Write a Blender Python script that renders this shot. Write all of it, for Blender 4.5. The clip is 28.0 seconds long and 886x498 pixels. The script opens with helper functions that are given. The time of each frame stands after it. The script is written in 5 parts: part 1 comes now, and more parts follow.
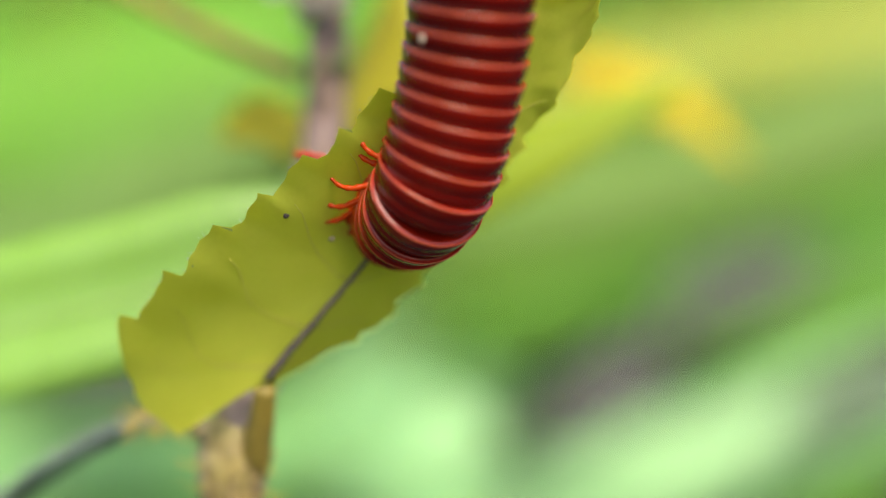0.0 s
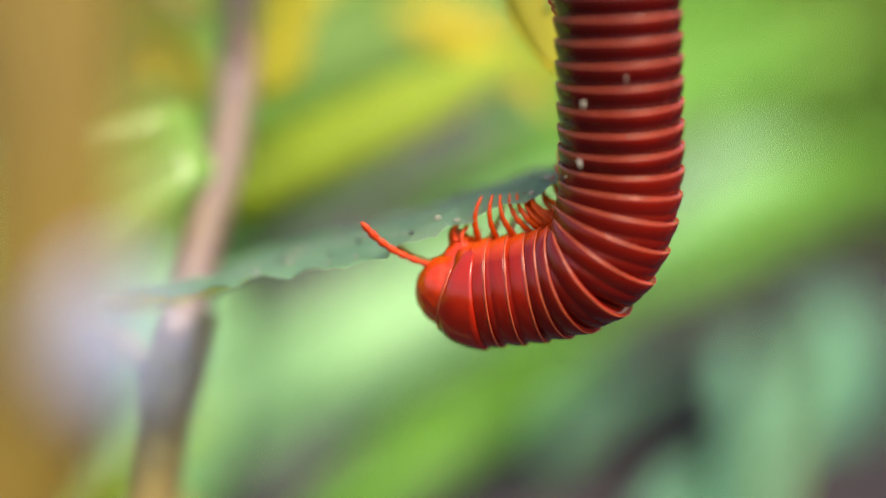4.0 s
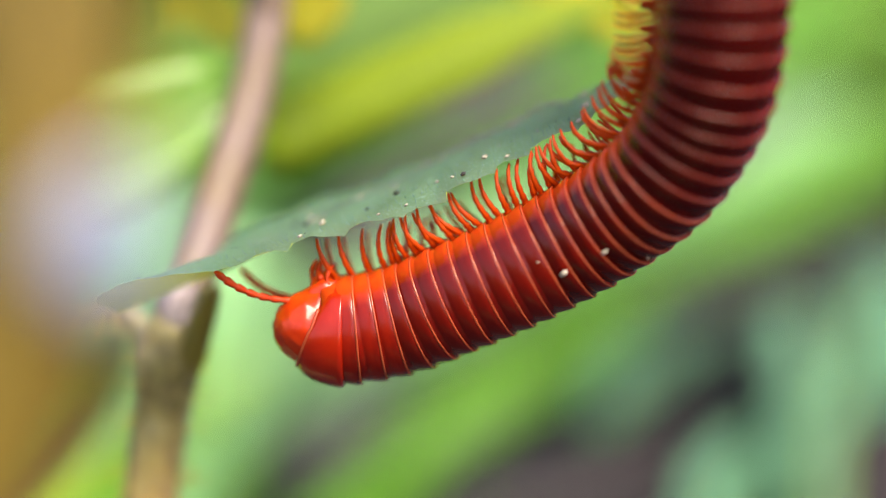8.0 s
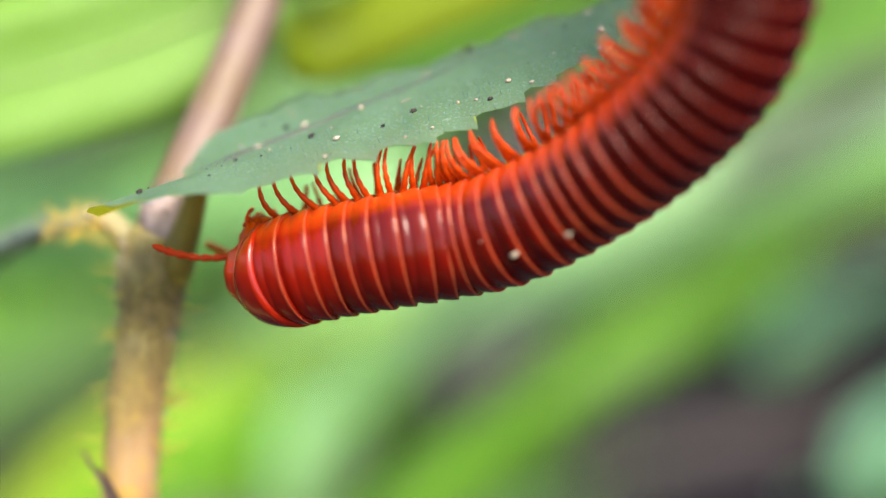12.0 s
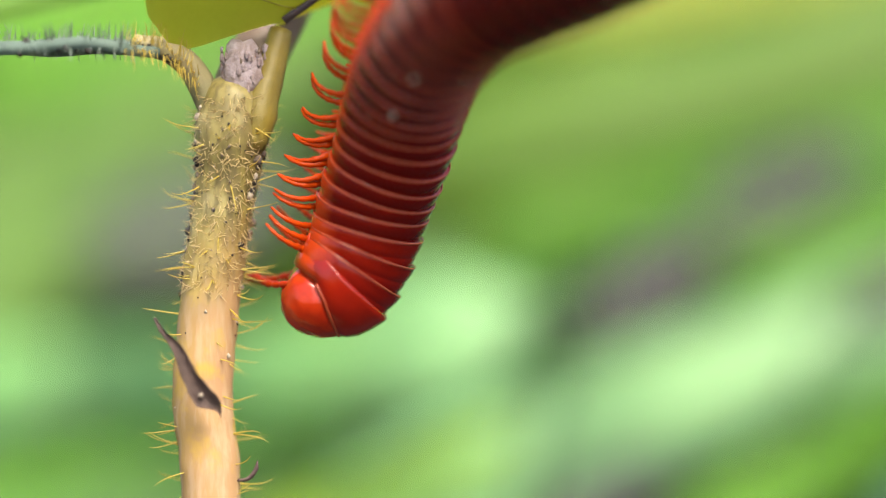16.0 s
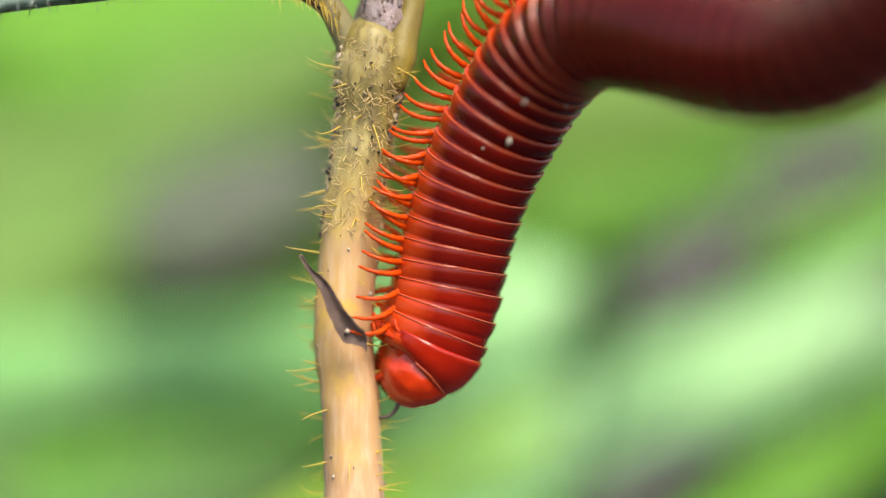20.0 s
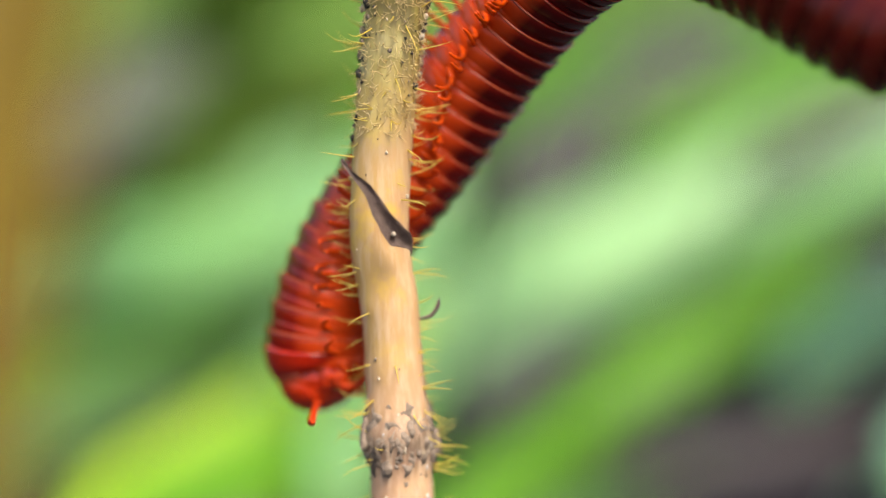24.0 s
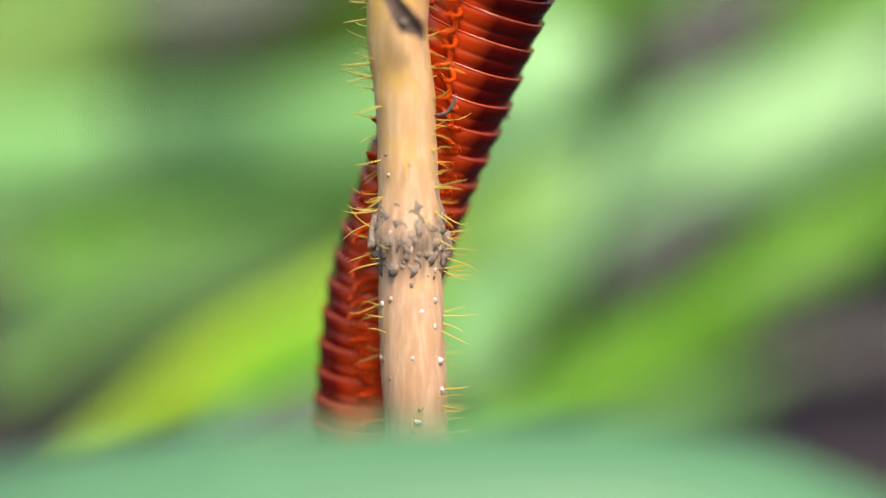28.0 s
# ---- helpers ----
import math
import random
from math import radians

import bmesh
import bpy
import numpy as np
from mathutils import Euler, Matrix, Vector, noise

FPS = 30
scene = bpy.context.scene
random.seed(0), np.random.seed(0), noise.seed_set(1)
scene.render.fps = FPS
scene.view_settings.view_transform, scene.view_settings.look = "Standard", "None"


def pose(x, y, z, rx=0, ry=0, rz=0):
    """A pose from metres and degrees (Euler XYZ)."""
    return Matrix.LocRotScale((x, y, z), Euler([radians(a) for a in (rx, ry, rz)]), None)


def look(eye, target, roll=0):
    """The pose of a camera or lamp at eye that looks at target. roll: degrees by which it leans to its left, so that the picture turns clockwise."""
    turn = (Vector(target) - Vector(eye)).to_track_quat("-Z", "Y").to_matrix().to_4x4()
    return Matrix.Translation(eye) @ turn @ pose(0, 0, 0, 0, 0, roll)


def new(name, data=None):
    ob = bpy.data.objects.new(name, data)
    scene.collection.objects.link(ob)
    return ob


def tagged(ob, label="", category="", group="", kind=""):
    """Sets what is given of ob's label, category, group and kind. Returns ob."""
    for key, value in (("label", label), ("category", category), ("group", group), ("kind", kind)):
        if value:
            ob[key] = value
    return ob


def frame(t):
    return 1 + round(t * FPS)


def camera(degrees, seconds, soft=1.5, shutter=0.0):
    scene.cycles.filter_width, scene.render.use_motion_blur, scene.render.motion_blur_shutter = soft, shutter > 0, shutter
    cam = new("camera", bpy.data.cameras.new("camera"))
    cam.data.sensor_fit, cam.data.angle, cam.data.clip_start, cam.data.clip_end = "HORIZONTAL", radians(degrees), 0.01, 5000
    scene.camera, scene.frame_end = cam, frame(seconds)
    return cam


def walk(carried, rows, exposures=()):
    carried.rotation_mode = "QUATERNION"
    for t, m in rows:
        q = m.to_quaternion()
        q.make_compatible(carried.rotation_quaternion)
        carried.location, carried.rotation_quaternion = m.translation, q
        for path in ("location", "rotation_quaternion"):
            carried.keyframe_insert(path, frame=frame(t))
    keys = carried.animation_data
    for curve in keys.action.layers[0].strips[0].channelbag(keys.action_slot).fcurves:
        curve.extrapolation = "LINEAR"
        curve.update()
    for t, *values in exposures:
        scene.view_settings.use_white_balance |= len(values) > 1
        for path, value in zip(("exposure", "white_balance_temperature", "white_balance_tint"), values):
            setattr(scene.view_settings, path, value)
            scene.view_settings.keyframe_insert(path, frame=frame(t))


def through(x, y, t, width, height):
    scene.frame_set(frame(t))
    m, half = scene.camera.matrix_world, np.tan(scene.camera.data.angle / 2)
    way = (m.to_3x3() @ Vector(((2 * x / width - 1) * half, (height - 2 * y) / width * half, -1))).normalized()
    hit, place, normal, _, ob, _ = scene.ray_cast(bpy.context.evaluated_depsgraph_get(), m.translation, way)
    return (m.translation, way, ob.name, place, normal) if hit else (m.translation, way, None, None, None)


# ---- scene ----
MM = 0.001
GROUND = -150.0


def at(x, y, z, yaw, pitch, roll):
    """A camera pose from millimetres and degrees: yaw to the right, pitch up."""
    a, p, r = radians(yaw), radians(pitch), radians(-roll)
    f = Vector((math.sin(a) * math.cos(p), math.cos(a) * math.cos(p), math.sin(p)))
    right = Vector((math.cos(a), -math.sin(a), 0))
    up = right.cross(f)
    r2 = right * math.cos(r) + up * math.sin(r)
    u2 = up * math.cos(r) - right * math.sin(r)
    m = Matrix((r2, u2, -f)).transposed().to_4x4()
    m.translation = Vector((x, y, z)) * MM
    return m


cam = camera(34, 28.0, soft=1.2)
cam.data.dof.use_dof = True
cam.data.dof.focus_distance = 0.1262
cam.data.dof.aperture_fstop = 5.0
walk(cam, [
    (0, at(13.50, -133.14, 40.55, 2.295, -8.718, 0)),
    (0.5, at(9.75, -133.34, 42.27, 3.379, -7.974, 0)),
    (1, at(6.31, -132.85, 44.55, 4.881, -8.849, 0)),
    (1.5, at(2.16, -132.60, 44.67, 6.922, -9.935, 0)),
    (2, at(-8.30, -131.49, 45.10, 10.583, -11.385, 0)),
    (2.5, at(-18.57, -129.49, 45.60, 14.593, -13.785, 0)),
    (3, at(-10.90, -131.44, 45.55, 14.992, -14.791, 0)),
    (3.5, at(-8.37, -131.93, 47.28, 15.631, -14.872, 0)),
    (4, at(-9.37, -131.96, 48.34, 16.881, -14.998, 0)),
    (4.5, at(0.11, -135.49, 48.85, 16.023, -15.906, 0)),
    (6.5, at(-3.64, -133.93, 49.16, 15.542, -16.386, 0)),
    (7, at(-5.69, -133.09, 49.49, 15.321, -16.646, 0)),
    (7.5, at(-10.49, -132.11, 48.24, 15.164, -16.507, 0)),
    (8, at(-7.14, -132.55, 48.79, 14.570, -16.566, 0)),
    (8.5, at(-7.87, -131.95, 49.79, 14.659, -17.348, 0)),
    (9, at(-6.64, -132.12, 49.75, 14.522, -18.014, 0)),
    (9.5, at(-3.86, -131.80, 51.57, 13.889, -18.662, 0)),
    (10, at(-1.83, -131.75, 52.09, 13.328, -19.167, 0)),
    (10.5, at(0.42, -132.05, 49.71, 11.243, -19.356, 0)),
    (11, at(4.64, -132.99, 45.69, 8.484, -19.494, 0)),
    (11.5, at(10.84, -133.47, 44.42, 6.670, -19.718, 0)),
    (12, at(15.79, -130.68, 46.76, 4.806, -19.405, 0)),
    (12.5, at(16.09, -131.41, 44.46, 4.530, -17.821, 0)),
    (14.5, at(16.97, -129.88, 24.39, 1.996, -10.777, 0)),
    (15, at(17.33, -130.53, 13.72, 1.973, -8.843, 0)),
    (15.5, at(17.36, -130.01, 9.05, 1.318, -8.477, 0)),
    (16, at(17.51, -128.80, 6.19, 0.438, -8.322, 0)),
    (16.5, at(16.58, -128.21, 9.64, 0.097, -8.492, 0)),
    (17, at(13.45, -128.73, 5.17, 0.000, -8.000, 0)),
    (17.5, at(10.24, -128.93, 3.94, 0.248, -7.904, 0.4)),
    (18, at(9.18, -128.22, 4.66, 0.270, -8.056, 0.7)),
    (18.5, at(9.21, -128.05, 6.19, 0.149, -8.372, 0.5)),
    (19, at(7.59, -128.62, 5.49, 0.205, -8.395, 0.5)),
    (19.5, at(6.72, -129.26, 1.50, 0.295, -8.187, 0.4)),
    (20, at(5.16, -130.57, 1.04, 0.438, -8.350, 0.3)),
    (20.5, at(3.54, -132.17, -0.87, 1.028, -8.472, 0.8)),
    (21, at(3.04, -132.85, 0.02, 1.940, -9.175, 1.1)),
    (21.5, at(2.09, -134.14, 0.08, 1.335, -10.023, 1.3)),
    (23.5, at(-19.95, -128.83, 2.57, 5.990, -11.412, 1.4)),
    (24, at(-15.80, -129.83, 1.63, 8.429, -12.467, 1.2)),
    (24.5, at(-6.64, -131.04, -10.43, 5.635, -13.850, 1)),
    (25, at(-3.36, -127.83, -6.51, 2.441, -13.845, 1.3)),
    (25.5, at(-2.57, -129.97, -3.17, 2.962, -13.042, 1.5)),
    (26, at(-0.08, -127.45, -1.13, 1.851, -16.649, 1.3)),
    (26.5, at(2.21, -125.73, 0.85, 0.975, -17.340, 1.3)),
    (27, at(1.56, -125.54, -3.11, -0.026, -16.693, 1.3)),
    (27.5, at(1.79, -127.53, -5.99, 0.027, -16.388, 1.3)),
    (28, at(0.23, -128.28, -8.68, 0.297, -16.253, 1.3)),
], exposures=[(0, 1.18, 7150, 10), (7, 1.2, 7150, 10), (10, 1.25, 7150, 10), (14, 1.18, 7000, 10), (21, 1.18, 7000, 10), (25, 1.08, 7100, 10), (28, 1.06, 7100, 10)])

# ---- light: soft bright daylight through thin cloud ----
world = bpy.data.worlds.new("sky")
scene.world = world
world.use_nodes = True
wn = world.node_tree.nodes
sky = wn.new("ShaderNodeTexSky")
sky.sky_type = "NISHITA"
sky.sun_disc = False
sky.sun_elevation = radians(59)
sky.sun_rotation = radians(154)
sky.air_density, sky.dust_density = 1.0, 3.0
wn["Background"].inputs["Strength"].default_value = 0.15
world.node_tree.links.new(sky.outputs[0], wn["Background"].inputs["Color"])
sun_data = bpy.data.lights.new("sun", "SUN")
sun_data.energy, sun_data.angle, sun_data.color = 2.9, radians(30), (1.0, 0.94, 0.83)
sun = new("sun", sun_data)
sun.matrix_world = look((0.22, -0.46, 0.86), (0, 0, 0))


# ---- materials ----
def nodes(name):
    m = bpy.data.materials.new(name)
    m.use_nodes = True
    return m, m.node_tree.nodes, m.node_tree.links, m.node_tree.nodes["Principled BSDF"]


def noise_node(n, l, coord, scale, detail=4.0, rough=0.6):
    k = n.new("ShaderNodeTexNoise")
    k.inputs["Scale"].default_value = scale
    k.inputs["Detail"].default_value = detail
    k.inputs["Roughness"].default_value = rough
    l.new(coord, k.inputs["Vector"])
    return k.outputs["Fac"]


def ramp_node(n, l, fac, stops):
    k = n.new("ShaderNodeValToRGB")
    e = k.color_ramp.elements
    while len(e) < len(stops):
        e.new(0.5)
    for el, (p, c) in zip(e, stops):
        el.position, el.color = p, (*c, 1)
    l.new(fac, k.inputs["Fac"])
    return k.outputs["Color"]


def mix_node(n, l, fac, a, b, blend="MIX"):
    k = n.new("ShaderNodeMix")
    k.data_type, k.blend_type = "RGBA", blend
    for sock, v in ((k.inputs[0], fac), (k.inputs[6], a), (k.inputs[7], b)):
        if isinstance(v, (int, float)):
            sock.default_value = v
        elif isinstance(v, tuple):
            sock.default_value = (*v, 1)
        else:
            l.new(v, sock)
    return k.outputs[2]


def bump_node(n, l, height, strength, dist, shader):
    k = n.new("ShaderNodeBump")
    k.inputs["Strength"].default_value = strength
    k.inputs["Distance"].default_value = dist
    l.new(height, k.inputs["Height"])
    l.new(k.outputs[0], shader.inputs["Normal"])


def surface(name, a, b, coarse=150.0, fine=1200.0, rough=0.5, bump=0.3, spec=0.5, c=None, coat=0.0):
    """A grained surface: two tones mixed by coarse stains and fine grain."""
    m, n, l, p = nodes(name)
    co = n.new("ShaderNodeTexCoord").outputs["Object"]
    f1, f2 = noise_node(n, l, co, coarse), noise_node(n, l, co, fine)
    base = ramp_node(n, l, f1, [(0.35, a), (0.65, b)])
    base = mix_node(n, l, mul(n, l, f2, 0.5), base, c or tuple(x * 0.55 for x in a))
    l.new(base, p.inputs["Base Color"])
    p.inputs["Roughness"].default_value = rough
    p.inputs["Specular IOR Level"].default_value = spec
    p.inputs["Coat Weight"].default_value = coat
    bump_node(n, l, f2, bump, 0.0003, p)
    return m


def mul(n, l, a, b, op="MULTIPLY"):
    k = n.new("ShaderNodeMath")
    k.operation = op
    for s, v in ((k.inputs[0], a), (k.inputs[1], b)):
        if isinstance(v, (int, float)):
            s.default_value = v
        else:
            l.new(v, s)
    return k.outputs[0]


def leafy(name, a, b, coarse=60.0, through=0.45, rough=0.5, vary=0.0, trans=None, spec=0.25, fine=700.0, speck=None):
    """A leaf: mottled top coat with light coming through it."""
    m, n, l, p = nodes(name)
    co = n.new("ShaderNodeTexCoord").outputs["Object"]
    f1, f2 = noise_node(n, l, co, coarse), noise_node(n, l, co, fine)
    base = ramp_node(n, l, f1, [(0.3, a), (0.7, b)])
    base = mix_node(n, l, mul(n, l, f2, 0.35), base, tuple(x * 0.6 for x in a))
    if speck:
        base = mix_node(n, l, ramp_node(n, l, noise_node(n, l, co, fine * 1.6, 2.0), [(0.54, (0, 0, 0)), (0.68, (0.6, 0.6, 0.6))]), base, speck)
    if vary:
        hsv = n.new("ShaderNodeHueSaturation")
        rnd = n.new("ShaderNodeNewGeometry").outputs["Random Per Island"]
        l.new(mul(n, l, mul(n, l, rnd, vary), 1 - vary / 2, "ADD"), hsv.inputs["Value"])
        l.new(mul(n, l, mul(n, l, rnd, 0.08), 0.46, "ADD"), hsv.inputs["Hue"])
        l.new(base, hsv.inputs["Color"])
        base = hsv.outputs[0]
    l.new(base, p.inputs["Base Color"])
    p.inputs["Roughness"].default_value = rough
    p.inputs["Specular IOR Level"].default_value = spec
    bump_node(n, l, f2, 0.6 if speck else 0.25, 0.0003, p)
    t = n.new("ShaderNodeBsdfTranslucent")
    if trans:
        l.new(mix_node(n, l, 0.72, base, trans), t.inputs["Color"])
    else:
        l.new(base, t.inputs["Color"])
    k = n.new("ShaderNodeMixShader")
    k.inputs[0].default_value = through
    l.new(p.outputs[0], k.inputs[1])
    l.new(t.outputs[0], k.inputs[2])
    l.new(k.outputs[0], n["Material Output"].inputs["Surface"])
    return m


def ring_material(name="millipede_cuticle", dark=(0.066, 0.0023, 0.0013), front=(0.058, 0.0020, 0.0015), glow=1.0, low=0.95, spec=0.36):
    """Cuticle: dark maroon front of each ring, red to orange towards the hind edge and the belly, glossy."""
    m, n, l, p = nodes(name)
    co = n.new("ShaderNodeTexCoord").outputs["Object"]
    sep = n.new("ShaderNodeSeparateXYZ")
    l.new(co, sep.inputs[0])
    f1 = noise_node(n, l, co, 260.0)
    f2 = noise_node(n, l, co, 2200.0, 3.0)
    along = mul(n, l, mul(n, l, sep.outputs["Y"], 420.0), 0.42, "ADD")
    along = mul(n, l, along, mul(n, l, mul(n, l, f1, 0.5), -0.25, "ADD"), "ADD")
    base = ramp_node(n, l, along, [(0.0, (0.26 * glow, 0.010 * glow, 0.003)), (0.14, (0.16 * glow, 0.0052 * glow, 0.002)), (0.36, dark), (0.8, front)])
    belly = mul(n, l, mul(n, l, sep.outputs["Z"], -480.0), -low, "ADD")
    k = n.new("ShaderNodeClamp")
    l.new(belly, k.inputs[0])
    base = mix_node(n, l, mul(n, l, k.outputs[0], 0.86), base, (0.62, 0.058, 0.008))
    base = mix_node(n, l, mul(n, l, f2, 0.22), base, (0.05, 0.002, 0.002))
    l.new(base, p.inputs["Base Color"])
    rr = ramp_node(n, l, f1, [(0.3, (0.15, 0.15, 0.15)), (0.75, (0.29, 0.29, 0.29))])
    l.new(rr, p.inputs["Roughness"])
    p.inputs["Specular IOR Level"].default_value = spec
    bump_node(n, l, f2, 0.12, 0.0001, p)
    return m


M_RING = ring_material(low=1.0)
# rear and middle copies: shade on the arched body darkens the cuticle colour
M_RING_REAR_SHADED = ring_material("millipede_rear_shaded_cuticle", (0.047, 0.0016, 0.0011), (0.043, 0.0014, 0.0012), 0.5, 1.05, 0.27)
M_RING_HALF_SHADED = ring_material("millipede_half_shaded_cuticle", (0.055, 0.0019, 0.0012), (0.049, 0.0017, 0.0013), 0.7, 1.02, 0.31)
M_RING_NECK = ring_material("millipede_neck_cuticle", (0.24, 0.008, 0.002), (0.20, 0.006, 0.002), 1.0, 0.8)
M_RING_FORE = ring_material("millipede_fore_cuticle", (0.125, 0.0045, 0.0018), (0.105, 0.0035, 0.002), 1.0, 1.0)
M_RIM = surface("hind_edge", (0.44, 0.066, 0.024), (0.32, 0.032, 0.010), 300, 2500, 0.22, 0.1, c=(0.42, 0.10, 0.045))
# same rim, its colour darkened for the shaded rear rings
M_RIM_SHADED = surface("shaded_hind_edge", (0.19, 0.022, 0.009), (0.12, 0.010, 0.004), 300, 2500, 0.24, 0.1, c=(0.26, 0.05, 0.03))
M_COLLUM = surface("collar_cuticle", (0.40, 0.015, 0.003), (0.29, 0.009, 0.002), 200, 2000, 0.2, 0.05, spec=0.5)
M_HEAD = surface("head_cuticle", (0.62, 0.045, 0.006), (0.42, 0.018, 0.003), 300, 2000, 0.22, 0.08, spec=0.5)
M_LEG = leafy("leg_cuticle", (0.74, 0.088, 0.006), (0.58, 0.05, 0.004), 400.0, 0.3, 0.28)
M_ANT = leafy("antenna_cuticle", (0.68, 0.06, 0.008), (0.52, 0.03, 0.005), 600.0, 0.2, 0.4)
M_EYE = surface("eye", (0.012, 0.01, 0.012), (0.03, 0.02, 0.02), 900, 5000, 0.15, 0.3)
M_GRIT = surface("pale_grit", (0.56, 0.47, 0.37), (0.38, 0.30, 0.22), 900, 4000, 0.8, 0.5)
M_DARKGRIT = surface("dark_grit", (0.02, 0.016, 0.014), (0.05, 0.04, 0.035), 900, 4000, 0.8, 0.5)


def fibrous(name, a, b, c, rough=0.5, joint=None, knot=None):
    """Stem skin: long pale fibres, yellow blotches and a little pitting."""
    m, n, l, p = nodes(name)
    co = n.new("ShaderNodeTexCoord").outputs["Object"]
    mp = n.new("ShaderNodeMapping")
    mp.inputs["Scale"].default_value = (1, 1, 0.14)
    l.new(co, mp.inputs["Vector"])
    f1 = noise_node(n, l, mp.outputs[0], 1500.0, 3.0)
    f2 = noise_node(n, l, co, 230.0)
    f3 = noise_node(n, l, co, 60.0, 2.0)
    base = ramp_node(n, l, f3, [(0.4, a), (0.62, b)])
    base = mix_node(n, l, ramp_node(n, l, f1, [(0.45, (0, 0, 0)), (0.65, (0.8, 0.8, 0.8))]), base, c)
    base = mix_node(n, l, ramp_node(n, l, f2, [(0.52, (0, 0, 0)), (0.64, (0.7, 0.7, 0.7))]), base, (0.58, 0.36, 0.05))
    if joint:
        # greener, grittier skin near the joint
        sep = n.new("ShaderNodeSeparateXYZ")
        l.new(co, sep.inputs[0])
        k = mul(n, l, mul(n, l, sep.outputs["Z"], -joint, "ADD"), 80.0)
        k = mul(n, l, k, mul(n, l, mul(n, l, f2, 0.9), -0.45, "ADD"), "ADD")
        cl = n.new("ShaderNodeClamp")
        l.new(k, cl.inputs[0])
        skin = ramp_node(n, l, f2, [(0.3, (0.12, 0.095, 0.03)), (0.48, (0.25, 0.20, 0.055)), (0.6, (0.34, 0.28, 0.10)), (0.75, (0.42, 0.36, 0.19))])
        skin = mix_node(n, l, ramp_node(n, l, f1, [(0.42, (0, 0, 0)), (0.62, (0.55, 0.55, 0.55))]), skin, (0.09, 0.065, 0.025))
        # rosier, smoother skin further down
        low = mul(n, l, mul(n, l, mul(n, l, sep.outputs["Z"], -0.120, "ADD"), -70.0), mul(n, l, f3, 0.3), "ADD")
        lc = n.new("ShaderNodeClamp")
        l.new(low, lc.inputs[0])
        base = mix_node(n, l, mul(n, l, lc.outputs[0], 0.72), base, ramp_node(n, l, f1, [(0.4, (0.43, 0.245, 0.165)), (0.65, (0.54, 0.345, 0.245))]))
        base = mix_node(n, l, cl.outputs[0], base, skin)
    if knot:
        # corky grey-brown band round the lower joint
        k = mul(n, l, mul(n, l, mul(n, l, sep.outputs["Z"], -knot, "ADD"), 0.0, "ABSOLUTE"), -340.0)
        k = mul(n, l, mul(n, l, k, 0.55, "ADD"), mul(n, l, f2, 1.1), "ADD")
        cl = n.new("ShaderNodeClamp")
        l.new(k, cl.inputs[0])
        base = mix_node(n, l, mul(n, l, cl.outputs[0], 0.85), base, ramp_node(n, l, f1, [(0.4, (0.10, 0.07, 0.05)), (0.65, (0.36, 0.27, 0.19))]))
    l.new(base, p.inputs["Base Color"])
    p.inputs["Roughness"].default_value = rough
    bump_node(n, l, f1, 0.2, 0.0002, p)
    return m


M_STEM = fibrous("stem_skin", (0.46, 0.262, 0.130), (0.45, 0.285, 0.075), (0.52, 0.355, 0.20), joint=0.129, knot=0.1068)
M_NODE = surface("node_skin", (0.26, 0.24, 0.11), (0.40, 0.33, 0.15), 200, 900, 0.65, 0.6, c=(0.16, 0.12, 0.07))
M_PINK = surface("upper_stem_skin", (0.20, 0.130, 0.112), (0.19, 0.125, 0.06), 130, 900, 0.5, 0.4)
M_LILAC = surface("bark_scar", (0.52, 0.43, 0.45), (0.26, 0.18, 0.15), 700, 2500, 0.8, 0.7)
M_HAIR = leafy("plant_hair", (0.80, 0.60, 0.10), (0.78, 0.66, 0.22), 300.0, 0.45, 0.35)
M_SHORT = leafy("short_hair", (0.70, 0.52, 0.24), (0.62, 0.50, 0.30), 300.0, 0.3, 0.5)
M_DOWN = leafy("leaf_down", (0.26, 0.36, 0.28), (0.34, 0.42, 0.34), 300.0, 0.4, 0.6)
M_BARK = surface("crusty_bark", (0.16, 0.115, 0.085), (0.33, 0.25, 0.19), 500, 1800, 0.85, 0.9, c=(0.07, 0.05, 0.04))
M_DROP = surface("white_grit", (0.60, 0.54, 0.50), (0.46, 0.38, 0.33), 900, 4000, 0.35, 0.3)
M_DEAD = surface("dead_leaf", (0.10, 0.062, 0.055), (0.22, 0.15, 0.125), 420, 1500, 0.7, 0.6, c=(0.04, 0.024, 0.02))
M_LEAFTOP = leafy("host_leaf", (0.062, 0.190, 0.135), (0.105, 0.265, 0.200), 160.0, 0.44, 0.6, trans=(0.88, 0.86, 0.12), fine=2200.0, speck=(0.34, 0.46, 0.42))
M_UNDER = leafy("leaf_underside", (0.66, 0.66, 0.08), (0.76, 0.74, 0.12), 170.0, 0.62, 0.55, trans=(0.88, 0.92, 0.13), fine=1500.0)
M_SIDEVEIN = leafy("side_vein", (0.60, 0.58, 0.16), (0.52, 0.50, 0.12), 300, 0.6, 0.5, trans=(0.85, 0.8, 0.2))
M_VEIN = surface("leaf_vein", (0.055, 0.040, 0.052), (0.13, 0.10, 0.095), 140, 1500, 0.6, 0.4)
M_PETIOLE = surface("petiole", (0.27, 0.20, 0.03), (0.16, 0.125, 0.03), 200, 1200, 0.5, 0.3)
M_MIDRIB = leafy("blade_midrib", (0.30, 0.5, 0.14), (0.4, 0.6, 0.2), 30, 0.4, 0.5)
M_MINT = leafy("pale_mint_leaf", (0.25, 0.53, 0.20), (0.33, 0.61, 0.29), 14.0, 0.4, 0.4, spec=0.4)
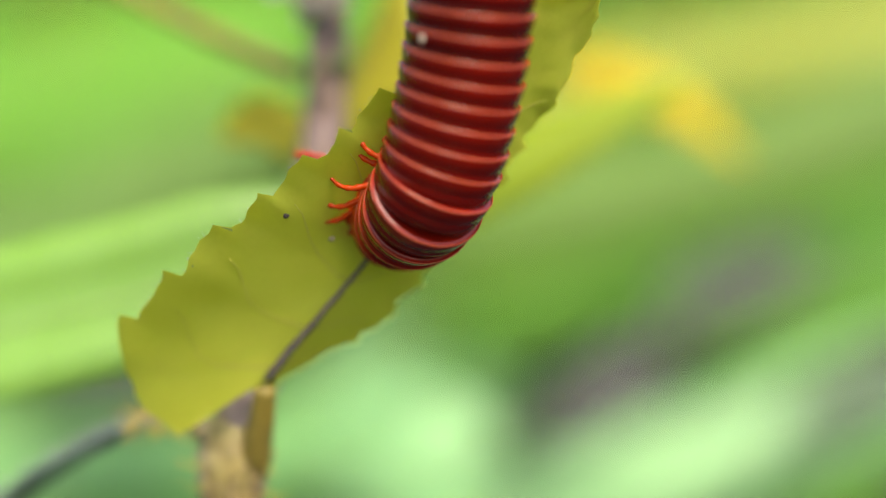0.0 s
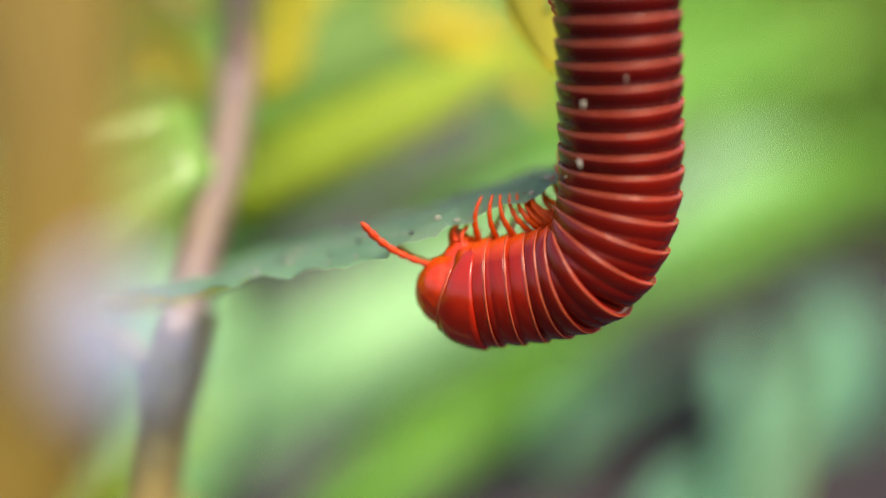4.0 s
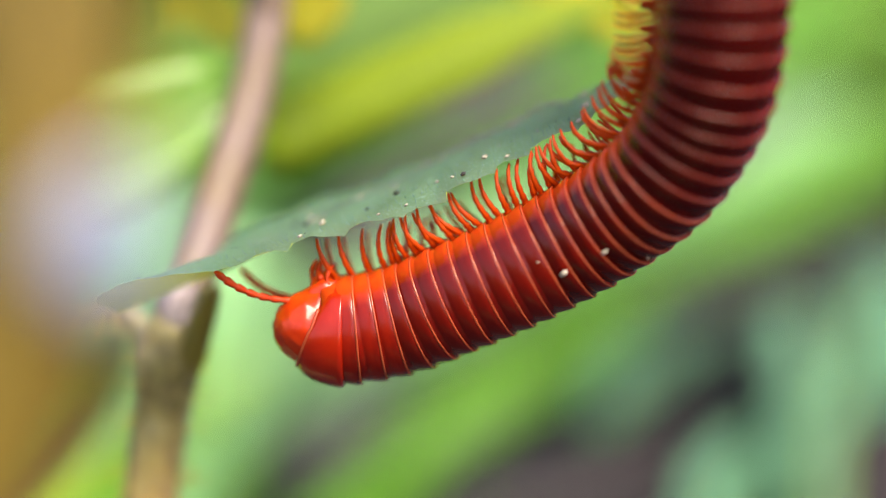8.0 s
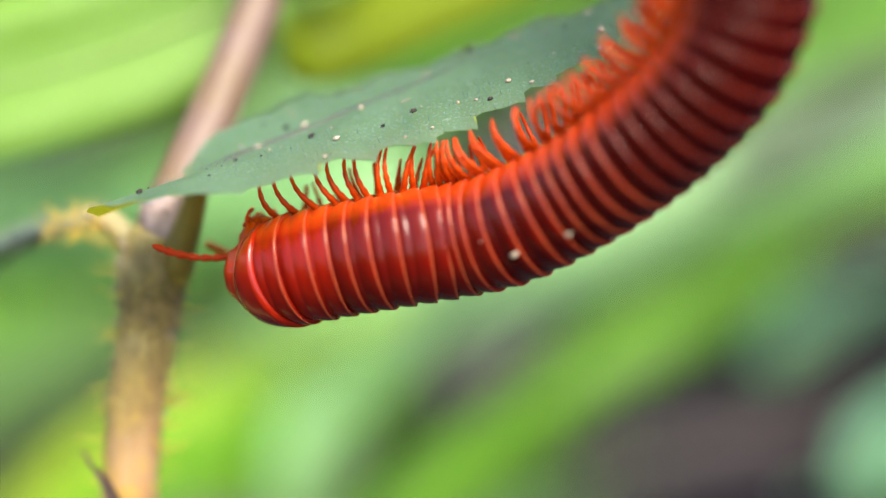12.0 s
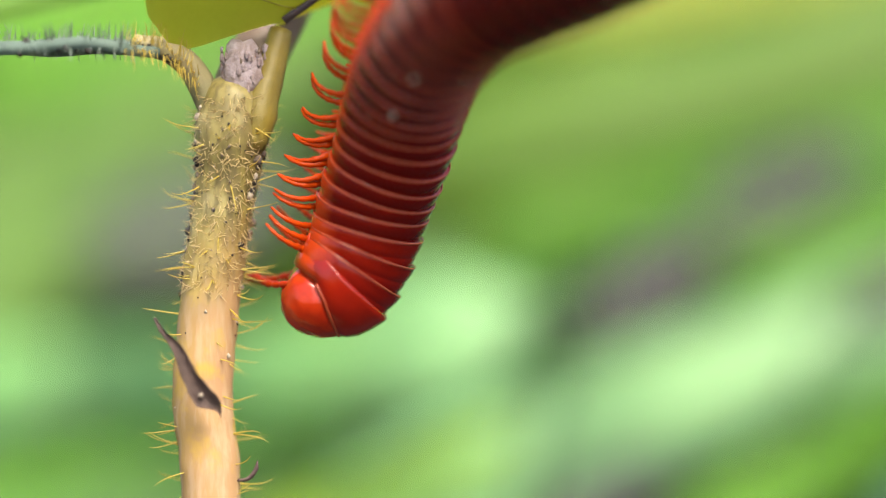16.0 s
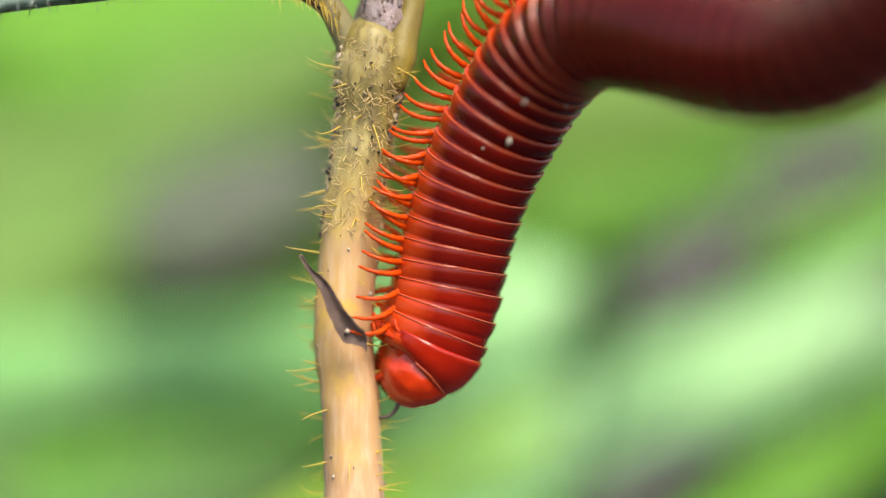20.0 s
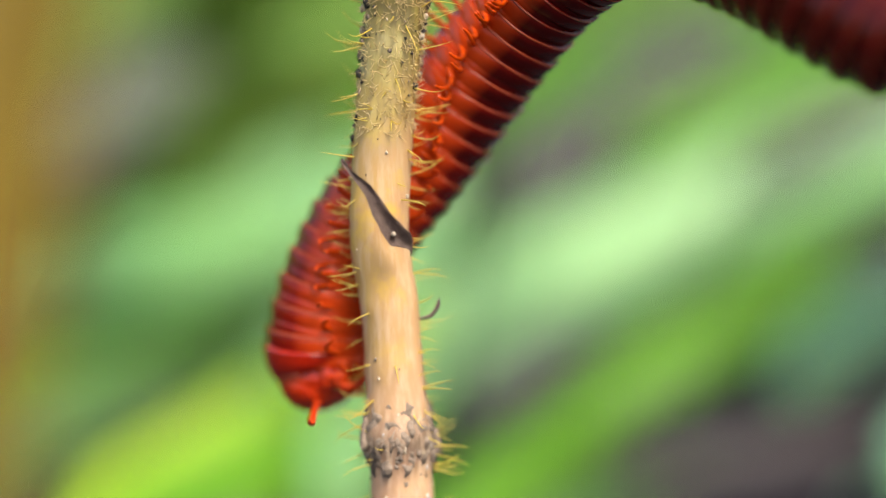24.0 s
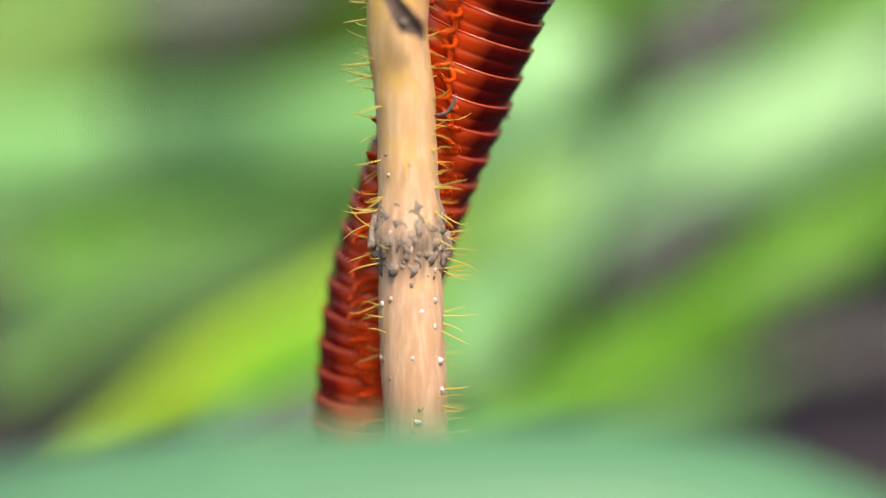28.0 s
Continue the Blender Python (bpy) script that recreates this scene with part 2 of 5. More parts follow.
M_BROAD = leafy("broad_glossy_leaf", (0.20, 0.42, 0.04), (0.30, 0.54, 0.13), 30.0, 0.4, 0.3, spec=0.7)
M_GREEN = leafy("bright_green_leaf", (0.11, 0.36, 0.03), (0.20, 0.46, 0.05), 14.0, 0.45, 0.45)
M_LIME = leafy("lime_leaf", (0.115, 0.235, 0.03), (0.165, 0.29, 0.05), 14.0, 0.45, 0.45)
M_OLIVE = leafy("olive_leaf", (0.34, 0.38, 0.04), (0.42, 0.46, 0.08), 14.0, 0.4, 0.5)
M_YELLOW = leafy("yellow_leaf", (0.60, 0.48, 0.004), (0.50, 0.36, 0.006), 30.0, 0.4, 0.5)
M_MID = leafy("meadow_blades", (0.26, 0.42, 0.07), (0.36, 0.52, 0.12), 8.0, 0.4, 0.5, vary=0.6)
M_NEAR = leafy("near_leaf", (0.095, 0.25, 0.13), (0.13, 0.30, 0.165), 40.0, 0.35, 0.4)
M_TEAL = leafy("teal_leaf", (0.15, 0.37, 0.23), (0.22, 0.46, 0.30), 14.0, 0.4, 0.35)
M_SUNLIT = leafy("sunlit_lime_leaf", (0.27, 0.38, 0.015), (0.35, 0.46, 0.03), 30.0, 0.5, 0.5)
M_YOLIVE = leafy("yellow_olive_leaf", (0.46, 0.44, 0.03), (0.56, 0.50, 0.05), 30.0, 0.5, 0.5)
M_SOFT = leafy("soft_mint_leaf", (0.18, 0.45, 0.14), (0.27, 0.55, 0.21), 14.0, 0.4, 0.4)
M_BLADE = leafy("grass_green_leaf", (0.105, 0.32, 0.016), (0.16, 0.40, 0.03), 14.0, 0.45, 0.45)
M_ACID = leafy("acid_lime_leaf", (0.30, 0.52, 0.02), (0.40, 0.62, 0.04), 14.0, 0.45, 0.45)
M_DULL = leafy("dull_green_leaf", (0.078, 0.185, 0.055), (0.12, 0.24, 0.08), 14.0, 0.4, 0.45)
M_MOSS = leafy("mossy_green_leaf", (0.16, 0.31, 0.065), (0.23, 0.39, 0.11), 14.0, 0.4, 0.45)
M_SHADY = leafy("olive_shade_leaf", (0.125, 0.24, 0.05), (0.18, 0.31, 0.085), 14.0, 0.4, 0.45)
M_GREYLEAF = leafy("greyish_leaf", (0.092, 0.108, 0.085), (0.13, 0.145, 0.115), 14.0, 0.3, 0.5)
M_DRY = surface("dry_leaf", (0.034, 0.029, 0.032), (0.058, 0.046, 0.046), 20, 200, 0.8, 0.4)
M_WOOLLY = leafy("woolly_leaf", (0.15, 0.22, 0.18), (0.22, 0.30, 0.26), 200.0, 0.25, 0.7)
M_WOOL = leafy("leaf_wool", (0.28, 0.35, 0.29), (0.36, 0.42, 0.37), 300.0, 0.4, 0.6)
# near-black leaf colours that carry the shade within the undergrowth
M_SHADE = surface("withered_shade_leaf", (0.032, 0.03, 0.038), (0.055, 0.046, 0.05), 30, 300, 0.8, 0.4)
M_GLOOM = surface("gloom_leaf", (0.016, 0.015, 0.020), (0.032, 0.028, 0.032), 30, 300, 0.85, 0.4, spec=0.2)
# soil tones lowered to include the shade of the plants above
M_SOIL = surface("soil", (0.012, 0.011, 0.018), (0.046, 0.038, 0.040), 9, 120, 0.95, 0.8, spec=0.0)
M_OCHRE = surface("ochre_stem", (0.225, 0.145, 0.012), (0.17, 0.11, 0.03), 60, 500, 0.6, 0.4)
M_LILACBUD = surface("lilac_bud", (0.31, 0.35, 0.52), (0.27, 0.31, 0.46), 90, 700, 0.5, 0.3)
M_WHITE = leafy("white_petal", (0.75, 0.72, 0.66), (0.66, 0.60, 0.5), 60, 0.4, 0.5)
M_SEPAL = leafy("dark_sepal", (0.10, 0.18, 0.05), (0.16, 0.24, 0.07), 60, 0.3, 0.5)


# ---- mesh helpers, all in millimetres ----
def part(name, bm, material, parent=None, label="", smooth=True):
    for f in bm.faces:
        f.smooth = smooth
    bmesh.ops.scale(bm, vec=(MM, MM, MM), verts=bm.verts)
    me = bpy.data.meshes.new(name)
    bm.to_mesh(me)
    bm.free()
    me.materials.append(material)
    ob = new(name, me)
    if parent:
        ob.parent = parent
    if label:
        ob["label"] = label
    return ob


def share(name, src, parent, m=None):
    """Another object on the mesh of src."""
    ob = new(name, src.data)
    ob.parent = parent
    if m is not None:
        ob.matrix_basis = m
    return ob


def empty(name, p=(0, 0, 0)):
    ob = new(name)
    ob.location = Vector(p) * MM
    return ob


def spline(pts, n):
    """n + 1 points on a smooth curve through pts."""
    p = [Vector(q) for q in pts]
    p = [p[0] * 2 - p[1], *p, p[-1] * 2 - p[-2]]
    out = []
    m = len(pts) - 1
    for i in range(n + 1):
        u = i / n * m
        k = min(int(u), m - 1)
        u -= k
        a, b, c, d = p[k:k + 4]
        out.append(0.5 * ((2 * b) + (c - a) * u + (2 * a - 5 * b + 4 * c - d) * u * u + (3 * b - a - 3 * c + d) * u ** 3))
    return out


def tube(bm, pts, radii, seg=10, cap=True, wobble=0.0, seed=0, flat=1.0):
    rows = []
    up = Vector((0.31, 0.2, 0.93))
    for i, p in enumerate(pts):
        t = (pts[min(i + 1, len(pts) - 1)] - pts[max(i - 1, 0)]).normalized()
        x = up.cross(t)
        if x.length < 0.05:
            x = Vector((1, 0, 0)).cross(t)
        x.normalize()
        y = t.cross(x)
        r = radii[i] if isinstance(radii, list) else radii
        ring = []
        for k in range(seg):
            a = 2 * math.pi * k / seg
            rr = r * (1 + wobble * noise.noise(Vector((math.cos(a) * 1.5 + seed, math.sin(a) * 1.5, i * 0.7))))
            ring.append(bm.verts.new(p + x * math.cos(a) * rr + y * math.sin(a) * rr * flat))
        rows.append(ring)
    for a, b in zip(rows, rows[1:]):
        for k in range(seg):
            bm.faces.new((a[k], a[(k + 1) % seg], b[(k + 1) % seg], b[k]))
    if cap:
        bm.faces.new(rows[0][::-1])
        bm.faces.new(rows[-1])
    return rows


def lump(bm, p, r, seed, sub=2, squash=(1, 1, 1), rough=0.35):
    g = bmesh.ops.create_icosphere(bm, subdivisions=sub, radius=1)
    for v in g["verts"]:
        k = 1 + rough * noise.noise(v.co * 1.7 + Vector((seed * 3.1, 0, 0)))
        v.co = Vector(p) + Vector((v.co.x * squash[0], v.co.y * squash[1], v.co.z * squash[2])) * r * k


def strap(bm, pts, width, fold=0.25, n=18, side=None, wave=0.0, thick=0.35, tip=0.9, seed=0):
    """A long leaf blade through pts: folded along the midrib, tapering to both ends, with thickness."""
    c = spline(pts, n)
    rows = []
    for i, p in enumerate(c):
        u = i / n
        t = (c[min(i + 1, n)] - c[max(i - 1, 0)]).normalized()
        s = Vector(side or (0, 0.5, 0.85))
        s = (s - t * s.dot(t)).normalized()
        nrm = s.cross(t)
        w = width * 0.5 * max(0.04, min(1, (1 - u) * 3.2 * tip) ** 0.7 * min(1, 0.35 + u * 3) ** 0.7)
        row = []
        for k in (-1, -0.5, 0, 0.5, 1):
            z = fold * abs(k) * w + wave * noise.noise(Vector((u * 4, k * 1.5, seed)))
            row.append(p + s * (k * w) + nrm * z)
        rows.append((row, nrm))
    top = [[bm.verts.new(q) for q in r] for r, _ in rows]
    bot = [[bm.verts.new(q - nn * thick) for q in r] for r, nn in rows]
    for i in range(n):
        for k in range(4):
            bm.faces.new((top[i][k], top[i][k + 1], top[i + 1][k + 1], top[i + 1][k]))
            bm.faces.new((bot[i][k + 1], bot[i][k], bot[i + 1][k], bot[i + 1][k + 1]))
        bm.faces.new((bot[i][0], top[i][0], top[i + 1][0], bot[i + 1][0]))
        bm.faces.new((top[i][4], bot[i][4], bot[i + 1][4], top[i + 1][4]))
    bm.faces.new(top[0][::-1] + bot[0])
    bm.faces.new(top[n] + bot[n][::-1])


# ---- ground and distance ----
def ground():
    bm = bmesh.new()
    bmesh.ops.create_grid(bm, x_segments=60, y_segments=60, size=1)
    for v in bm.verts:
        x, y = v.co.x, v.co.y
        d = math.hypot(x, y)
        k = 30 + 40000 * d ** 4
        v.co = Vector((x * k * 14, y * k * 14 + 300, GROUND + (9 * noise.noise(Vector((x * 9, y * 9, 0))) if d < 0.8 else 0)))
    return tagged(part("ground", bm, M_SOIL), "dark purplish-brown bare soil between the plants", "ground", kind="structure")


def meadow():
    """The thick growth behind everything, far out of focus."""
    rnd = random.Random(5)
    bm = bmesh.new()
    for i in range(6200):
        y = 560 + 900 * rnd.random() ** 1.6
        x = rnd.uniform(-0.62, 0.72) * (y + 130)
        if i >= 2600:
            # the same growth goes on all round, in a loose wide clearing
            a, d = rnd.uniform(-math.pi, math.pi), rnd.uniform(900, 2600)
            x, y = d * math.sin(a), d * math.cos(a)
            if y > 500 and -0.62 * (y + 130) < x < 0.72 * (y + 130) and y < 1460:
                continue
        h = rnd.uniform(120, 320) * (max(y, 500) / 700)
        lean = rnd.uniform(-0.2, 0.9) * h
        w = rnd.uniform(16, 40)
        p = [Vector((x, y, GROUND - 5)), Vector((x + lean * 0.35, y - rnd.uniform(0, 40), GROUND + h * 0.6)), Vector((x + lean, y - rnd.uniform(0, 90), GROUND + h * rnd.uniform(0.75, 1)))]
        c = spline(p, 6)
        sx = Vector((math.cos(rnd.uniform(-0.8, 0.8)), 0.3, 0)) * w * 0.5
        vs = []
        for k, q in enumerate(c):
            f = (1 - (k / 6) ** 2) + 0.03
            vs.append((bm.verts.new(q - sx * f), bm.verts.new(q + Vector((0, 2, 0))), bm.verts.new(q + sx * f)))
        for a, b in zip(vs, vs[1:]):
            bm.faces.new((a[0], a[1], b[1], b[0]))
            bm.faces.new((a[1], a[2], b[2], b[1]))
    return tagged(part("meadow", bm, M_MID), "dense green meadow growth, far behind the stem", "grass", kind="stuff")


ground()
meadow()


def leaf_blade(label, pts, width, material, stalk=True, name="grass_blade", **kw):
    """One arching blade with its stalk running down to the soil."""
    base = Vector(pts[0])
    ob = empty(name, (base.x, base.y, GROUND))
    tagged(ob, label, "leaf", "background leaves")
    bm = bmesh.new()
    org = Vector((base.x, base.y, GROUND))
    strap(bm, [Vector(q) - org for q in pts], width, **kw)
    part("blade", bm, material, ob)
    bm = bmesh.new()
    c = spline([Vector(q) - org for q in pts], 14)
    tube(bm, c, [width * 0.035 * (1 - 0.06 * i) + 0.1 for i in range(15)], 6)
    part("midrib", bm, M_MIDRIB, ob, "paler midrib")
    if stalk and base.z > GROUND + 8:
        bm = bmesh.new()
        foot = Vector((-10, 14, -6))
        c = spline([foot, (foot + base - org) * 0.5 + Vector((-4, 6, 0)), base - org + Vector((0.0, 0.5, 0))], 8)
        tube(bm, c, [2.2 - 0.12 * i for i in range(9)], 8)
        part("stalk", bm, material, ob)
    return ob


# ---- blades out of focus behind the subject ----
leaf_blade("long pale mint-green leaf blade, softly lit", [(-20.8, 265.1, -138.8), (16.1, 286.7, -128.4), (83.1, 300.2, -104.3), (158.4, 313.7, -79.9), (225.0, 327.0, -64.0), (275.0, 337.0, -54.0)], 38, M_MINT)
leaf_blade("broad bright green leaf blade", [(0.3, 148.8, -139.4), (45.7, 204.4, -139.4), (86.1, 255.0, -138.4), (134.0, 278.7, -113.9), (206.7, 302.5, -88.2), (286.5, 315.2, -69.5)], 22, M_BLADE)
leaf_blade("long minty green leaf blade", [(-228.8, 339.6, -111.5), (-97.7, 340.5, -105.0), (-32.2, 341.3, -99.4), (61.4, 343.8, -81.8)], 32, M_SOFT)
leaf_blade("lime-green leaf blade arching to the side", [(-3.8, 340.0, -36.5), (50.4, 332.3, -19.6), (113.2, 334.3, -5.4), (211.8, 338.5, 24.8), (307.8, 350.7, 39.8)], 44, M_LIME)
leaf_blade("olive leaf blade above a lime one", [(34.1, 377.6, 14.9), (112.1, 379.2, 26.5), (209.6, 381.9, 45.8), (307.1, 383.5, 57.4)], 24, M_OLIVE)
leaf_blade("bright yellow-green leaf blade", [(-77.0, 153.9, -139.6), (-49.9, 214.5, -139.3), (-25.9, 235.8, -132.2), (3.0, 248.0, -119.0), (40.0, 261.1, -100.0)], 22, M_ACID)
leaf_blade("mid-green leaf blade in half shade", [(24.8, 384.8, -77.0), (95.8, 387.4, -59.0), (176.9, 390.5, -36.9), (318.8, 395.0, -4.8)], 30, M_GREEN)
leaf_blade("teal-green leaf catching the sky", [(3.9, 184.3, -138.8), (20.4, 239.8, -139.0), (46.1, 305.4, -139.0)], 44, M_MINT)
leaf_blade("teal-green leaf catching the sky", [(-20.2, 419.5, -118.0), (19.1, 421.9, -100.7), (69.4, 424.9, -79.0)], 60, M_MINT)
leaf_blade("teal-green leaf catching the sky", [(181.5, 184.3, -138.8), (242.5, 285.2, -139.2), (275.3, 300.6, -101.8)], 66, M_TEAL)
leaf_blade("teal-green leaf catching the sky", [(152.0, 280.2, -139.2), (201.8, 335.9, -137.4), (242.0, 348.0, -123.4)], 22, M_TEAL)
# dark leaves added where the undergrowth falls into shade
leaf_blade("withered leaf, shade put into its dark colour", [(56.6, 264.4, -74.0), (76.8, 265.9, -61.2), (98.9, 272.3, -49.0)], 22, M_SHADE)
leaf_blade("withered leaf, shade put into its dark colour", [(100.7, 308.2, -48.4), (126.0, 309.6, -37.2), (150.9, 310.8, -26.7)], 24, M_SHADE)
# leaf added for the bright mint highlight, which its pale colour supplies
leaf_blade("small added leaf, mint highlight put into its colour", [(2, 226, -76), (19, 222, -66), (42, 226, -60)], 33, M_MINT)
leaf_blade("withered leaf, shade put into its dark colour", [(128.3, 264.4, -72.0), (153.2, 266.1, -59.6), (222.3, 280.4, -29.6)], 17, M_SHADE)
leaf_blade("withered leaf, shade put into its dark colour", [(44.6, 227.0, -121.9), (57.6, 228.2, -113.3), (80.7, 230.1, -100.5)], 14, M_SHADE)
leaf_blade("curled leaf, gloom put into its dark colour", [(197, 220, -112), (200, 221, -95), (195, 222, -79), (175, 222, -75), (153, 222, -82), (140, 224, -92)], 17, M_GLOOM, side=(0.5, 0.2, 0.8), tip=1.6)
leaf_blade("greyish withered leaf in half shade", [(-88.5, 306.8, -57.6), (-62.7, 308.0, -49.1), (-19.8, 309.9, -35.5)], 40, M_GREYLEAF)
leaf_blade("yellowish leaf of the undergrowth", [(-195.9, 401.1, -105.2), (-132.7, 406.9, -63.5), (-90.6, 415.7, -1.0)], 70, M_MOSS)
leaf_blade("green leaf of the undergrowth", [(-119.7, 285.2, -139.2), (-70.5, 340.8, -138.9), (-4.9, 357.5, -127.9)], 32, M_GREEN)
leaf_blade("soft green leaf of the undergrowth", [(-242.5, 468.1, -59.6), (-125.5, 471.6, -34.1), (-8.5, 477.8, 9.9)], 80, M_SHADY)
leaf_blade("soft green leaf of the undergrowth", [(-202.7, 497.0, 2.9), (-81.8, 499.7, 22.1), (63.3, 505.1, 60.4)], 90, M_GREEN)
leaf_blade("soft green leaf of the undergrowth", [(39.9, 506.8, -71.3), (164.7, 511.7, -36.7), (364.4, 517.9, 7.8)], 80, M_GREEN)
leaf_blade("soft green leaf of the undergrowth", [(-98.9, 340.8, -138.9), (-25.5, 370.9, -139.9), (66.4, 388.7, -121.6)], 54, M_DULL)
leaf_blade("soft green leaf of the undergrowth", [(141.1, 398.7, -121.9), (225.3, 401.6, -101.1), (379.4, 415.6, -73.3)], 34, M_GREEN)
leaf_blade("soft green leaf of the undergrowth", [(-47.2, 169.0, -139.5), (-13.4, 209.5, -138.7), (38.4, 265.1, -138.8)], 40, M_BLADE)
leaf_blade("soft green leaf of the undergrowth", [(131.8, 463.8, -89.7), (225.4, 466.4, -71.2), (389.2, 471.6, -34.1)], 50, M_GREEN)
leaf_blade("dull olive-green leaf of the undergrowth", [(-174.3, 295.3, -139.2), (-102.4, 355.8, -139.5), (3.8, 417.6, -130.9)], 60, M_DULL)
leaf_blade("dull green leaf of the undergrowth", [(-108.6, 204.4, -139.4), (-81.5, 265.1, -138.8), (-24.0, 350.7, -140.0)], 36, M_DULL)
leaf_blade("greyish leaf low in the undergrowth", [(-42.4, 143.8, -139.2), (-22.7, 169.0, -139.5), (1.2, 189.2, -139.6)], 26, M_GREYLEAF)
leaf_blade("green leaf low in the undergrowth", [(30.0, 143.8, -139.2), (51.0, 169.0, -139.5), (85.2, 204.4, -139.4)], 18, M_DULL)
leaf_blade("bluish-grey leaf low in the undergrowth", [(-49.2, 143.8, -139.2), (-42.6, 164.0, -139.6), (-31.4, 179.2, -139.1)], 16, M_TEAL)

leaf_blade("pale dry brown leaf lying on the soil", [(78, 206, -139.9), (118, 222, -139.3), (160, 228, -138.5)], 11, M_DRY)
leaf_blade("teal-green leaf lying low on the soil", [(152, 196, -139.5), (172, 214, -137.5), (204, 244, -135)], 27, M_TEAL)
leaf_blade("leaf on the soil, gloom put into its dark colour", [(84, 240, -140), (112, 258, -138), (140, 268, -137)], 13, M_GLOOM)


# ---- the hairy plant: stem, node, side leaf ----
STEM = [(0.2, 0.2, 1.7), (-0.0, 0.0, -0.0), (-0.5, -0.8, -5.7), (-1.5, -1.7, -12.1), (-2.3, -2.6, -18.6), (-2.8, -3.6, -25.5), (-3.1, -4.7, -33.4)]
KNOT = Vector((-1.9, -6.0, -42.9))
LOW = [(-2.2, -4.4, -31.2), (-2.0, -5.1, -36.6), (-1.9, -6.0, -42.5), (-1.8, -6.8, -48.5), (-1.6, -7.8, -55.5)]
stem_axis = [Vector(q) for q in STEM[1:6]] + [Vector(q) for q in LOW]
stem_foot = Vector((stem_axis[-1].x + 3, stem_axis[-1].y + 1, GROUND - 3))
stem_line = spline([stem_axis[0] + Vector((0.9, 0.6, 3.6)), *stem_axis, *[stem_axis[-1].lerp(stem_foot, q / 13) for q in range(1, 14)]], 150)


def axis_at(z):
    """The stem's axis at the height z."""
    for a, b in zip(stem_line, stem_line[1:]):
        if a.z >= z >= b.z:
            return a.lerp(b, (a.z - z) / (a.z - b.z))
    return stem_line[0] if z > 0 else stem_line[-1]


def stem_r(z):
    """The stem's thickness at the height z: swollen at the two joints."""
    return 2.62 + 0.55 * math.exp(-((z + 2) / 3.0) ** 2) + 0.42 * math.exp(-((z - KNOT.z) / 2.0) ** 2) + 0.24 * min(1.0, max(0.0, (-36 - z) / 12))


def hairs(bm, rnd, count, place, length, r=0.07):
    """Fine bristles: place() gives a root and the way out of the skin."""
    for _ in range(count):
        p, d = place()
        L = length * rnd.choice((0.35, 0.6, 0.9, 1.1, 1.3))
        bend_ = Vector((rnd.uniform(-0.3, 0.3), rnd.uniform(-0.3, 0.3), rnd.uniform(-0.2, 0.5))) * L * 0.5
        tube(bm, [p, p + d * L * 0.3, p + d * L * 0.65 + bend_ * 0.3, p + d * L + bend_], [r, r * 0.85, r * 0.6, r * 0.12], 5, cap=False)


